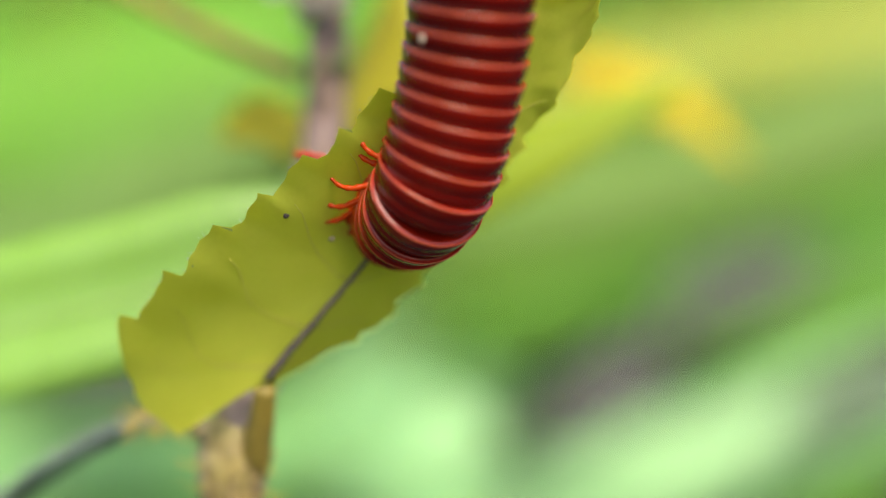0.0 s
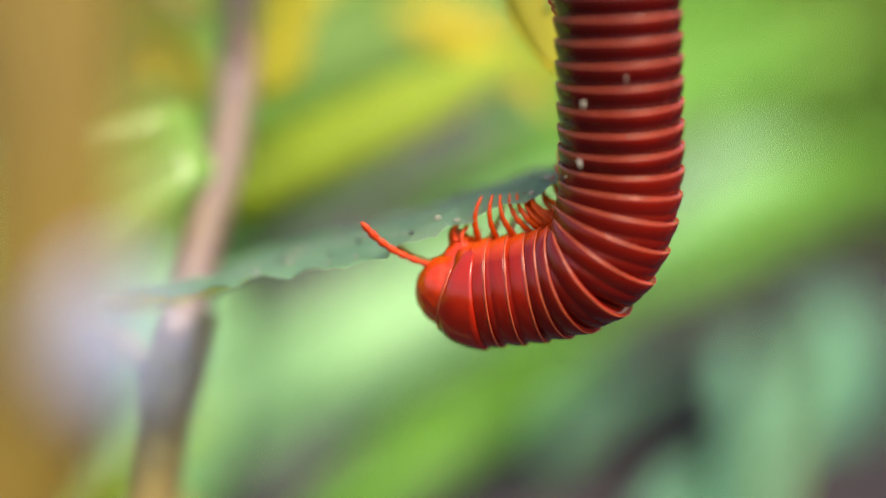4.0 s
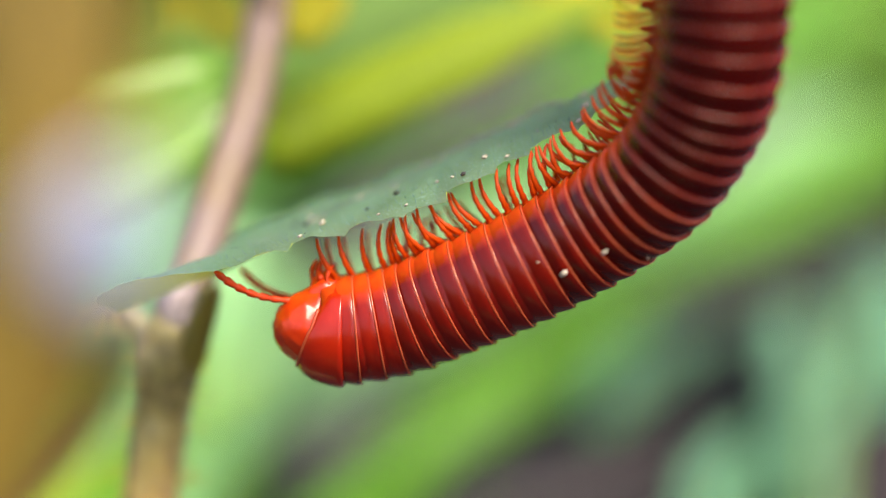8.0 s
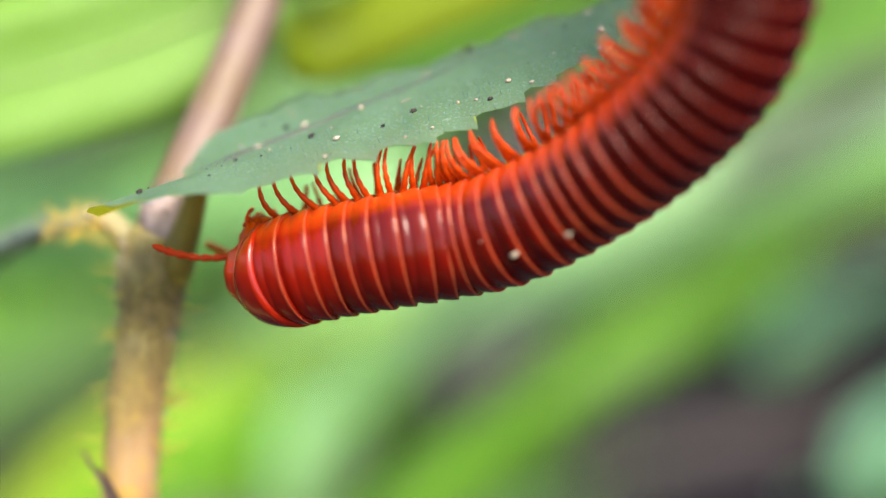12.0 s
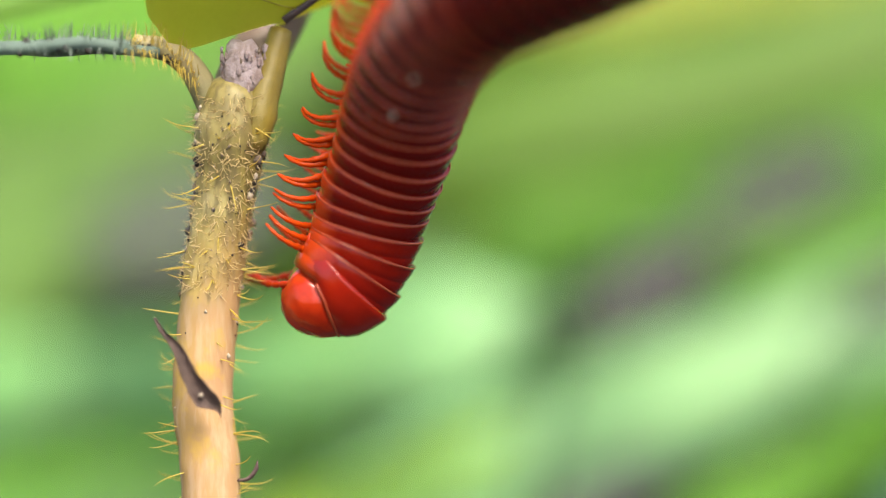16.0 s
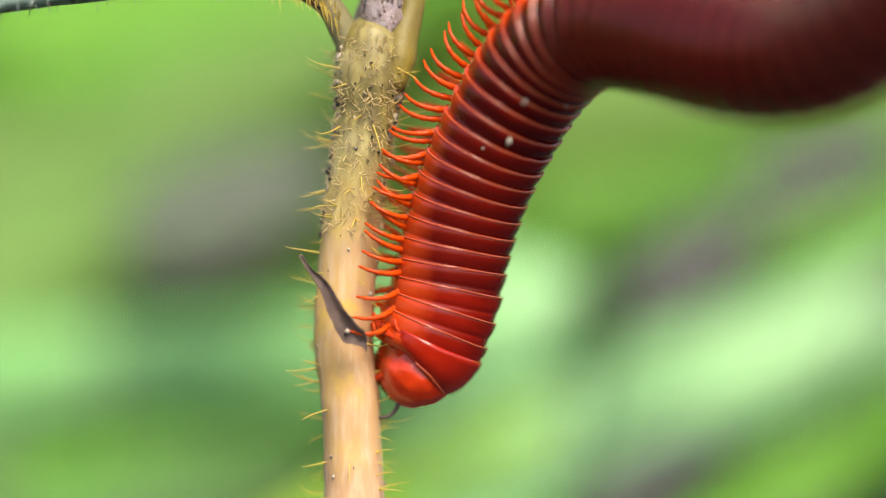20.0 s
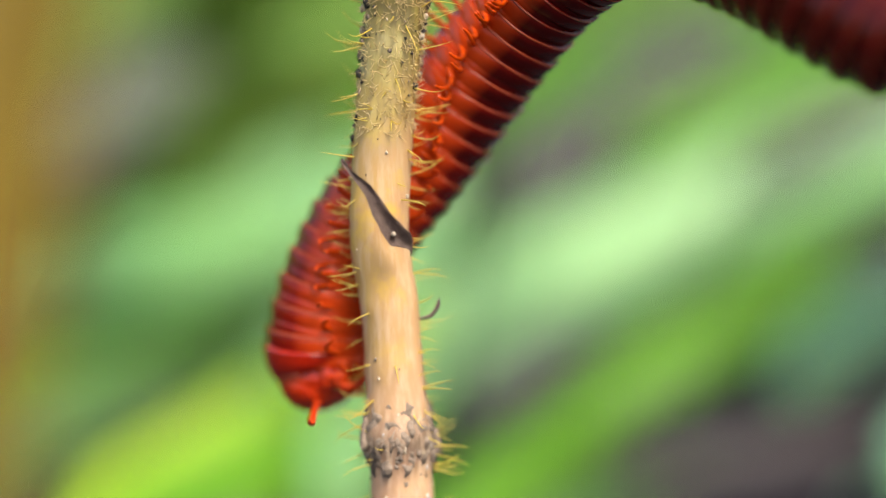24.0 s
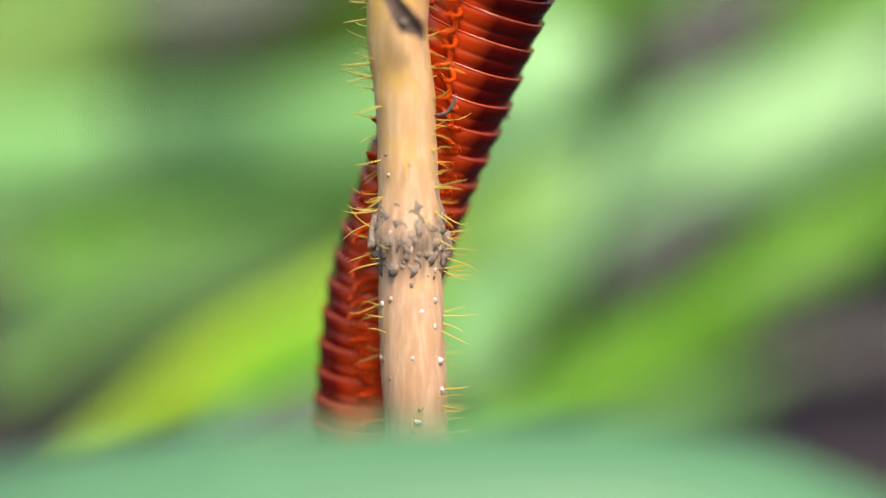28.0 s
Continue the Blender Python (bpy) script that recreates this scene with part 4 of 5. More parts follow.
def millipede():
    animal = empty("millipede")
    tagged(animal, "large glossy red millipede with dark maroon bands and orange legs", "millipede")
    left, right = leg_mesh(-1), leg_mesh(1)
    src = {}
    rings, legs = [], []
    head = part("head", head_mesh(), M_HEAD, animal, "shiny orange-red head with dark eye patches")
    for s in (-1, 1):
        bm = bmesh.new()
        lump(bm, (s * 3.28, 1.35, -0.5), 0.40, 4, 2, (0.4, 0.5, 1.2), 0.2)
        part("eye", bm, M_EYE, head, "black eye patch")
    for s in (-1, 1):
        bm = bmesh.new()
        lump(bm, (s * 1.15, 1.7, -3.3), 1.15, 6 + s, 2, (0.95, 0.8, 1.1), 0.25)
        part("mouthpart", bm, M_LEG, head)
    for s in (-1, 1):
        bm = bmesh.new()
        lump(bm, (s * 2.35, 0.8, -2.7), 1.3, 9 + s, 3, (0.5, 1.0, 1.2), 0.2)
        part("cheek", bm, M_HEAD, head)
    bm = bmesh.new()
    tube(bm, spline([(-2.3, 1.9, -3.6), (-1.2, 2.65, -3.95), (0, 2.85, -4.05), (1.2, 2.65, -3.95), (2.3, 1.9, -3.6)], 16), 0.34, 8)
    part("lip", bm, M_ANT, head, "pale orange upper lip")
    # short palps and chewing plates in front of the mouth
    for s in (-1, 1):
        for j, (x, y, z) in enumerate(((0.7, 2.9, -3.2), (1.7, 2.5, -3.7), (2.5, 1.5, -4.0))):
            bm = bmesh.new()
            q = Vector((s * x, y, z))
            tube(bm, spline([q - Vector((0, 0.7, -0.3)), q, q + Vector((-s * 0.2, 0.5, -0.7)), q + Vector((-s * 0.6, 0.5, -1.3))], 10), [0.20 + 0.10 * math.sin(2.2 * i) ** 2 - 0.012 * i for i in range(11)], 7)
            part("palp", bm, M_ANT if j else M_LEG, head, "short jointed mouth palp")
        bm = bmesh.new()
        lump(bm, (s * 0.75, 0.4, -4.5), 1.05, 14 + s, 2, (0.7, 1.3, 0.45), 0.2)
        part("chewing_plate", bm, M_LEG, head, "orange chewing plate")
    feelers = []
    for s in (-1, 1):
        a = part("antenna", antenna_mesh(), M_ANT, head, "beaded orange antenna") if s < 0 else share("antenna", feelers[0][0], head)
        a["label"] = "beaded orange antenna"
        feelers.append((a, s))
    for k in range(RINGS):
        R = ring_radius(k)
        if k == 0:
            ob = part("collar", collum_mesh(R * 1.01), M_COLLUM, animal, "smooth bright red collar plate")
            part("front_edge", collum_edge(R * 1.01), M_RIM, ob)
            rings.append(ob)
            continue
        # red neck and fore rings, then copies with shade in their colour
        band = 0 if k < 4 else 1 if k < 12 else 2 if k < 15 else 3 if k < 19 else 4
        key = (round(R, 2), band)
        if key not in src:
            src[key] = [part("ring", ring_body(R), (M_RING_NECK, M_RING_FORE, M_RING, M_RING_HALF_SHADED, M_RING_REAR_SHADED)[band], animal), None]
            src[key][1] = part("hind_edge", ring_rim(R), M_RIM_SHADED if band == 4 else M_RIM, src[key][0])
            ob = src[key][0]
        else:
            ob = share("ring", src[key][0], animal)
            share("hind_edge", src[key][1], ob)
        rings.append(ob)
        if k >= RINGS - 3:
            continue
        for j in range(2 if k > 3 else 1):
            for s in (-1, 1):
                if "leg%d" % s not in src:
                    leg = part("leg", left if s < 0 else right, M_LEG, ob)
                    src["leg%d" % s] = leg
                else:
                    leg = share("leg", src["leg%d" % s], ob)
                root = Vector((s * 0.95, 0.55 - 0.92 * j, -R * 0.80))
                leg.location = root * MM
                legs.append((leg, k, j, s, root))
    # pale flecks of dirt on the back
    rnd = random.Random(8)
    for k, ang, r in ((12, 33, 0.24), (15, 36, 0.20), (11, 12, 0.08), (16, 74, 0.09)):
        a = radians(ang)
        R = ring_radius(k)
        bm = bmesh.new()
        lump(bm, (math.cos(a) * R, rnd.uniform(-0.4, 0.4), math.sin(a) * R), r, k, 1, (1, 1.9, 1), 0.5)
        part("dirt_fleck", bm, M_GRIT, rings[k], "pale fleck of dirt")
    return animal, head, feelers, rings, legs


ANIMAL, HEAD, FEELERS, BODY, LEGS = millipede()

# ---- small foreground growth ----
def ochre_stem():
    ob = empty("ochre_stem", (-46, -62, GROUND))
    tagged(ob, "thick ochre plant stem with a pale lilac bud, close by", "plant")
    o = Vector((-46, -62, GROUND))
    bm = bmesh.new()
    c = spline([(-46, -62, GROUND - 8), (-38, -64, -70), (-27, -67, -16), (-22.5, -68, 3), (-12, -68.5, 22), (-8.8, -69, 34), (-9.5, -68, 60), (-12, -66, 90)], 40)
    tube(bm, [p - o for p in c], [min(4.2, max(3.0, 3.6 + 0.025 * p.z)) for p in c], 16, wobble=0.08)
    part("stem", bm, M_OCHRE, ob)
    bm = bmesh.new()
    lump(bm, Vector((-7.0, -71.8, 31)) - o, 2.5, 4, 3, (1, 1, 1.3), 0.3)
    part("bud", bm, M_LILACBUD, ob, "pale lilac bud")
    return ob


OCHRE = ochre_stem()
leaf_blade("pale green leaf close in front of the stem", [(-90, -52, -58), (-25, -54, -50), (0, -54, -48.6), (14, -54, -49.6), (32, -54, -54.5), (60, -54, -66)], 17, M_NEAR, name="near_leaf", side=(0, 0.75, 0.66), fold=0.05, wave=0.8)


def flower_shoot():
    """The blurred shoot above the joint: a pale flower with dark sepals, side stalk and yellowing leaves."""
    o = Vector((10.7, 19.6, 27.5))
    ob = empty("flower_shoot", o)
    tagged(ob, "small whitish flower with dark sepals and yellowing leaves", "flower")
    c = Vector((10.2, 20.9, 42.0)) - o
    rnd = random.Random(4)
    for i in range(7):
        a = i * 0.9
        bm = bmesh.new()
        d = Vector((math.cos(a), -0.5, 0.55 * math.sin(a) + 0.5))
        strap(bm, [c, c + d * 3.0 + Vector((0, 0, 0.7)), c + d * 6.2], 5.4, 0.2, 8, (0.3, 1, 0.2), 0.2, 0.15)
        part("petal", bm, M_WHITE, ob)
    for i in range(6):
        a = i * 1.05
        bm = bmesh.new()
        d = Vector((math.cos(a), math.sin(a) * 0.6, -0.2 + 0.6 * rnd.random()))
        q = c + Vector((0.5, 0, -5.5))
        strap(bm, [q, q + d * 2, q + d * 4], 2.2, 0.2, 8, (0.1, 1, 0.3), 0.2, 0.2)
        part("sepal", bm, M_SEPAL, ob)
    bm = bmesh.new()
    tube(bm, spline([Vector((0, 0, -3)), c * 0.5, c], 10), [1.5 - 0.05 * i for i in range(11)], 10)
    part("stalk", bm, M_PINK, ob)
    bm = bmesh.new()
    tube(bm, [q - o for q in spline([(7.9, 31.2, 35.2), (-1.1, 36.7, 39.5), (-11.1, 42.5, 44.7), (-21.7, 48.3, 50.1)], 14)], 1.1, 8)
    part("side_stalk", bm, M_PETIOLE, ob)
    for pts, w, m in (
        ([(14.2, 29.3, 26.4), (17.3, 32.5, 35.1), (21.1, 36.1, 47.9)], 9.5, M_YOLIVE),
        ([(8.5, 33.8, 26.0), (3.3, 36.9, 29.7), (-2.1, 39.0, 27.5)], 6.5, M_YOLIVE),
        ([(51.1, 102.6, 34.7), (60.3, 101.4, 31.9), (71.3, 99.6, 26.4), (82.2, 97.1, 16.4)], 8, M_YELLOW),
        ([(15.3, 38.6, 34.1), (26.5, 43.1, 43.3), (40.7, 49.1, 50.3)], 9, M_OLIVE),
        ([(10.9, 29.0, 15.0), (13.9, 36.4, 14.6), (28.2, 37.4, 20.8), (42.7, 38.5, 27.2), (57.2, 39.7, 32.8)], 9.5, M_SUNLIT),
    ):
        bm = bmesh.new()
        strap(bm, [Vector(q) - o for q in pts], w, 0.2, 14, None, 0.3, 0.2)
        part("leaf", bm, m, ob)
    return ob


SHOOT = flower_shoot()


def upper_leaf():
    """A lime leaf tip that hangs beside the animal, high up."""
    o = Vector((47.4, 5.9, 49.1))
    ob = empty("upper_leaf", o)
    tagged(ob, "translucent lime leaf tip beside the animal", "leaf")
    bm = bmesh.new()
    strap(bm, [Vector((0, 0, 0)), Vector((42.9, 3.9, 41.1)) - o, Vector((41.0, 1.7, 35.3)) - o, Vector((42.1, -0.5, 28.4)) - o], 7.5, 0.15, 16, (1, 0.2, 0.2), 0.3, 0.2)
    part("blade", bm, M_YOLIVE, ob)
    bm = bmesh.new()
    tube(bm, [q - o for q in spline([o, Vector((44.1, 3.1, 39.5)), Vector((41.6, 1.0, 34.2))], 8)], 0.3, 6)
    part("midrib", bm, M_MIDRIB, ob)
    return ob


UPPER = upper_leaf()
BROAD = leaf_blade("broad glossy pale green leaf, dark along its lower edge", [(11.2, 30.3, 21.8), (-7.1, 28.6, 15.0), (-25.1, 27.3, 10.6), (-49.4, 26.9, 4.0), (-67.6, 26.5, -1.4)], 17, M_BROAD, stalk=False, name="broad_leaf", fold=0.3, side=(0, 0.35, 0.95))


# ---- what moves ----
SPINES = []


def bend(t, points, under, mid=0.5):
    """The animal's centre line at t seconds, head first, in millimetres, and which way its belly faces at the head, middle and tail."""
    p = spline(points, 120)
    s = [0.0]
    for a, b in zip(p, p[1:]):
        s.append(s[-1] + (b - a).length)
    line = np.array([list(q) for q in p])
    s = np.array(s)
    grid = np.arange(0, 180, 0.9)
    end = (line[-1] - line[-8]) / (s[-1] - s[-8])
    out = np.stack([np.interp(grid, s, line[:, i]) for i in range(3)], 1)
    out += np.maximum(grid - s[-1], 0)[:, None] * end
    u = np.clip(grid / s[-1], 0, 1)
    w = np.array(under)
    belly = np.stack([np.interp(u, (0, mid, 1), w[:, i]) for i in range(3)], 1)
    if t > 23:
        for i, q in enumerate(out):
            way = axis_at(q[2]) - Vector(q)
            cling = max(0.0, min(1.0, (17 - way.length) / 6))
            way = way.normalized() + Vector((0, 0, 0.25))
            belly[i] = belly[i] * (1 - cling) + np.array(way) * cling
    SPINES.append((t, out, belly))


def spine_at(t):
    """The centre line between the given times, eased in time."""
    ts = [k[0] for k in SPINES]
    i = max(0, min(len(ts) - 2, int(np.searchsorted(ts, t, "right")) - 1))
    t0, t1 = ts[i], ts[i + 1]
    u = (t - t0) / (t1 - t0)
    a, b = SPINES[i], SPINES[i + 1]
    va = (b[1] - SPINES[i - 1][1]) / (t1 - ts[i - 1]) if i else (b[1] - a[1]) / (t1 - t0)
    vb = (SPINES[i + 2][1] - a[1]) / (ts[i + 2] - t0) if i + 2 < len(ts) else (b[1] - a[1]) / (t1 - t0)
    d = t1 - t0
    h = 2 * u ** 3 - 3 * u ** 2 + 1, u ** 3 - 2 * u ** 2 + u, 3 * u ** 2 - 2 * u ** 3, u ** 3 - u ** 2
    return h[0] * a[1] + h[1] * d * va * 0.7 + h[2] * b[1] + h[3] * d * vb * 0.7, a[2] * (1 - u) + b[2] * u


GRID = 0.9


def pitch_at(t):
    """The rings slide apart as the animal stretches down the stem."""
    return float(np.interp(t, (0, 21.5, 23.5, 25, 26.5, 28), (PITCH, PITCH, 2.05, 2.35, 2.6, 2.6)))


def head_tilt(t):
    """The head is bowed to the stem while the animal feels its way down."""
    return float(np.interp(t, (0, 14.5, 16, 20.6, 21.5, 28), (-28, -28, -50, -52, -28, -28)))


def body_pose(line, belly, s, lean=0.0):
    """A ring's pose at s along the body: Y to the head, Z to the back."""
    g = np.arange(len(line)) * GRID
    def p(q):
        return Vector([float(np.interp(q, g, line[:, i])) for i in range(3)])
    c = p(s)
    y = (p(max(0, s - 1.6)) - p(s + 1.6)).normalized()
    v = Vector([float(np.interp(s, g, belly[:, i])) for i in range(3)])
    z = -(v - y * v.dot(y)).normalized()
    x = y.cross(z)
    m = Matrix((x, y, z)).transposed().to_4x4()
    m.translation = c * MM
    return m @ pose(0, 0, 0, lean)


def motions():
    bend(0, [(12.8, 1.3, 25.1), (15.0, -3.0, 24.0), (16.8, -7.9, 25.6), (18.4, -9.4, 29.3), (19.9, -10.5, 35.7), (20.8, -11.5, 42.8), (21.4, -12.1, 51.8), (21.8, -12.2, 65.1), (22.4, -8.7, 87.4), (23.0, -5.3, 109.8)],
         [(-0.91, 0.34, 0.26), (-0.22, 0.97, -0.12), (0.04, 0.99, -0.15)], 0.2)
    bend(1, [(22.6, -3.6, 22.0), (22.5, -8.4, 23.5), (22.2, -12.8, 27.5), (22.2, -15.0, 33.2), (21.8, -16.0, 39.7), (20.9, -17.9, 46.4), (20.3, -18.5, 55.0), (20.2, -16.5, 68.0), (20.7, -13.2, 89.6), (21.5, -9.9, 111.2)],
         [(-0.94, 0.34, -0.05), (-0.12, 0.98, -0.17), (0.08, 0.98, -0.15)], 0.2)
    bend(2, [(21.2, -3.5, 22.4), (22.2, -7.0, 21.7), (22.8, -11.1, 22.4), (23.8, -12.7, 25.4), (24.1, -13.9, 29.9), (23.8, -13.7, 36.1), (23.1, -13.4, 41.6), (22.2, -13.5, 50.7), (21.8, -12.8, 63.9), (22.8, -8.4, 86.1), (24.1, -4.1, 108.3)],
         [(-0.89, 0.39, 0.22), (-0.03, 0.98, -0.21), (0.18, 0.96, -0.20)], 0.2)
    bend(2.5, [(24.6, -5.0, 22.5), (25.4, -7.6, 21.4), (25.7, -11.9, 21.5), (27.2, -13.9, 23.4), (28.2, -14.1, 27.8), (28.0, -13.8, 33.1), (27.5, -13.8, 36.9), (26.9, -13.4, 46.1), (26.2, -13.0, 59.4), (27.8, -7.8, 81.6), (29.4, -2.6, 103.8)],
         [(-0.83, 0.33, 0.45), (-0.01, 0.97, -0.25), (0.16, 0.96, -0.24)], 0.2)
    bend(3, [(32.6, -7.5, 16.4), (33.1, -10.9, 16.0), (34.0, -14.2, 16.5), (35.7, -16.4, 18.2), (37.0, -16.7, 22.1), (37.2, -16.4, 27.5), (37.0, -15.4, 34.6), (36.5, -14.9, 43.9), (36.0, -14.3, 57.3), (37.8, -8.7, 79.6), (39.5, -3.1, 101.8)],
         [(-0.75, 0.35, 0.56), (-0.01, 0.97, -0.25), (0.17, 0.95, -0.25)], 0.2)
    bend(4, [(27.0, -10.5, 11.2), (29.4, -12.4, 10.8), (32.5, -14.3, 11.3), (35.6, -16.1, 12.1), (38.3, -18.6, 13.8), (40.1, -19.3, 17.2), (40.8, -19.3, 21.7), (40.5, -19.4, 28.6), (40.1, -19.1, 37.1), (39.9, -18.6, 46.3), (40.7, -16.2, 59.6), (42.7, -10.6, 81.9), (44.5, -6.2, 99.7)],
         [(0.14, 0.23, 0.96), (-0.06, 0.97, -0.23), (0.02, 0.97, -0.25)])
    bend(4.5, [(31.1, -11.7, 12.6), (34.3, -13.8, 12.1), (37.9, -16.0, 12.0), (41.6, -17.9, 12.9), (44.7, -19.4, 14.4), (46.4, -21.1, 17.5), (46.8, -21.9, 22.7), (46.7, -21.8, 30.0), (46.6, -21.2, 35.6), (46.5, -20.6, 44.8), (47.4, -18.0, 58.2), (49.6, -12.0, 80.4), (51.4, -7.3, 98.2)],
         [(0.21, 0.22, 0.95), (-0.16, 0.96, -0.23), (0.01, 0.97, -0.26)])
    bend(6.5, [(18.3, -11.6, 7.0), (21.4, -12.8, 6.0), (25.4, -13.7, 6.7), (30.1, -15.6, 8.3), (34.8, -17.5, 9.8), (39.0, -20.4, 11.4), (41.4, -23.5, 13.9), (42.6, -25.9, 17.7), (42.6, -27.7, 22.6), (42.3, -28.8, 29.3), (42.1, -28.9, 36.0), (41.9, -28.4, 44.5), (42.6, -25.9, 56.8), (44.3, -21.4, 73.2), (45.7, -18.0, 85.5)],
         [(0.11, 0.26, 0.96), (-0.30, 0.95, -0.07), (-0.09, 0.96, -0.26)])
    bend(7, [(13.5, -10.3, 6.5), (16.8, -11.5, 5.8), (21.8, -12.7, 6.3), (27.6, -14.8, 8.1), (32.2, -16.6, 9.8), (36.5, -19.3, 12.1), (39.9, -22.5, 15.1), (41.8, -25.9, 19.7), (42.8, -27.8, 24.8), (43.0, -28.3, 30.4), (42.7, -28.7, 35.8), (42.3, -28.2, 44.3), (43.1, -25.6, 56.6), (44.8, -21.0, 73.0), (46.2, -17.6, 85.3)],
         [(0.10, 0.27, 0.96), (-0.40, 0.91, 0.11), (-0.09, 0.96, -0.26)])
    bend(8, [(10.9, -9.7, 5.7), (14.3, -10.9, 4.8), (19.8, -12.0, 5.6), (24.6, -13.7, 7.8), (29.4, -15.3, 10.2), (34.1, -16.7, 12.9), (37.9, -18.9, 16.1), (40.7, -21.7, 19.8), (42.6, -24.0, 24.6), (43.2, -25.9, 29.5), (43.3, -26.4, 35.0), (43.1, -25.8, 43.7), (43.8, -23.2, 56.2), (45.5, -18.5, 72.9), (46.5, -15.6, 83.3)],
         [(0.08, 0.27, 0.96), (-0.58, 0.66, 0.47), (-0.36, 0.91, -0.22)])
    bend(9, [(9.0, -9.6, 4.3), (12.6, -10.9, 3.1), (18.1, -11.9, 4.3), (23.1, -13.6, 6.6), (27.7, -15.1, 8.9), (32.6, -16.5, 11.7), (37.4, -17.8, 14.7), (41.2, -19.8, 18.0), (44.0, -23.4, 22.6), (45.7, -25.4, 27.6), (46.0, -26.9, 33.1), (45.3, -27.0, 41.8), (46.1, -24.2, 54.1), (47.6, -19.1, 70.5), (48.5, -16.5, 78.7)],
         [(0.08, 0.30, 0.95), (-0.50, 0.54, 0.67), (-0.44, 0.87, -0.23)])
    bend(10, [(5.7, -8.7, 3.7), (9.1, -9.8, 3.0), (14.6, -10.7, 4.0), (20.0, -12.3, 6.2), (25.4, -13.8, 8.7), (30.2, -15.1, 11.2), (35.0, -16.2, 14.3), (38.8, -18.2, 17.4), (42.3, -20.9, 21.2), (44.9, -23.1, 25.9), (46.6, -24.2, 30.2), (47.0, -24.8, 34.8), (46.6, -24.9, 43.4), (47.2, -22.3, 54.1), (48.7, -16.9, 70.4)],
         [(0.05, 0.33, 0.94), (-0.48, 0.39, 0.78), (-0.53, 0.81, -0.23)])
    bend(10.5, [(1.3, -8.8, 0.2), (5.8, -9.9, -0.3), (10.9, -10.6, 0.7), (16.9, -11.9, 3.2), (22.3, -13.1, 6.0), (27.7, -14.1, 9.1), (33.0, -15.2, 12.2), (38.0, -16.9, 16.0), (41.9, -19.5, 20.2), (45.3, -21.7, 24.8), (47.5, -22.6, 29.6), (47.9, -23.1, 34.5), (47.6, -23.5, 42.3), (48.0, -21.4, 51.3), (49.1, -16.5, 65.6)],
         [(0.01, 0.33, 0.94), (-0.51, 0.38, 0.77), (-0.56, 0.79, -0.23)])
    bend(11, [(11.1, -15.2, -7.8), (12.7, -14.6, -5.4), (14.1, -13.6, -2.1), (16.5, -12.7, 1.5), (20.2, -12.1, 4.6), (25.1, -12.9, 7.3), (30.4, -13.9, 9.9), (36.1, -14.8, 12.7), (41.4, -16.2, 17.0), (45.8, -18.5, 21.2), (48.6, -20.6, 25.5), (50.3, -21.4, 30.1), (50.8, -21.9, 38.0), (51.3, -19.8, 47.1), (52.2, -14.8, 61.4)],
         [(-0.81, 0.50, 0.29), (-0.44, 0.44, 0.78), (-0.84, 0.53, -0.13)])
    bend(11.4, [(11.1, -11.6, -4.5), (13.3, -13.4, -3.0), (15.4, -13.0, -1.2), (19.3, -12.4, 1.9), (24.3, -12.3, 4.0), (29.3, -13.1, 6.5), (34.1, -13.8, 9.1), (38.7, -15.3, 12.4), (43.1, -16.6, 16.1), (46.6, -18.8, 20.3), (49.0, -20.7, 24.7), (50.3, -21.2, 29.7), (50.0, -21.6, 37.5), (50.2, -19.7, 45.7), (51.0, -14.7, 59.9)],
         [(-0.46, 0.53, 0.71), (-0.50, 0.35, 0.79), (-0.85, 0.51, -0.14)])
    bend(12, [(9.5, -6.8, 1.1), (12.3, -9.7, 2.6), (16.7, -10.7, 3.8), (21.6, -11.8, 5.0), (26.6, -11.9, 5.8), (31.3, -13.8, 7.6), (36.1, -15.3, 10.6), (40.0, -17.5, 14.1), (43.7, -19.6, 18.2), (46.7, -21.4, 22.9), (48.2, -21.9, 27.7), (48.4, -22.2, 33.0), (47.8, -21.7, 40.4), (48.4, -17.5, 52.2), (48.9, -14.1, 62.0)],
         [(-0.13, 0.57, 0.81), (-0.57, 0.32, 0.76), (-0.87, 0.48, -0.12)])
    bend(12.5, [(11.8, -6.3, -0.3), (14.5, -8.9, 2.1), (18.5, -11.0, 3.2), (23.4, -12.1, 4.0), (28.2, -13.1, 5.5), (32.8, -14.9, 7.7), (37.3, -16.4, 10.6), (41.0, -18.7, 14.3), (44.5, -20.6, 18.9), (46.9, -22.4, 23.7), (47.8, -23.0, 28.8), (47.8, -23.0, 35.1), (47.6, -22.9, 42.0), (48.0, -19.4, 53.0), (48.5, -16.2, 62.8)],
         [(-0.24, 0.55, 0.80), (-0.65, 0.28, 0.70), (-0.87, 0.48, -0.11)])
    bend(14.5, [(10.1, -3.5, -5.7), (12.1, -4.2, -4.0), (13.9, -5.7, -0.7), (16.2, -6.1, 2.9), (20.1, -7.9, 5.1), (24.7, -10.8, 6.5), (29.1, -13.7, 8.3), (32.8, -16.5, 10.5), (36.3, -19.1, 13.4), (39.2, -21.6, 17.0), (40.7, -22.9, 20.8), (40.9, -24.0, 25.7), (40.7, -24.6, 33.5), (40.7, -24.0, 42.0), (41.2, -21.8, 53.7)],
         [(-0.75, 0.06, 0.66), (-0.47, 0.18, 0.86), (-0.93, 0.37, -0.05)])
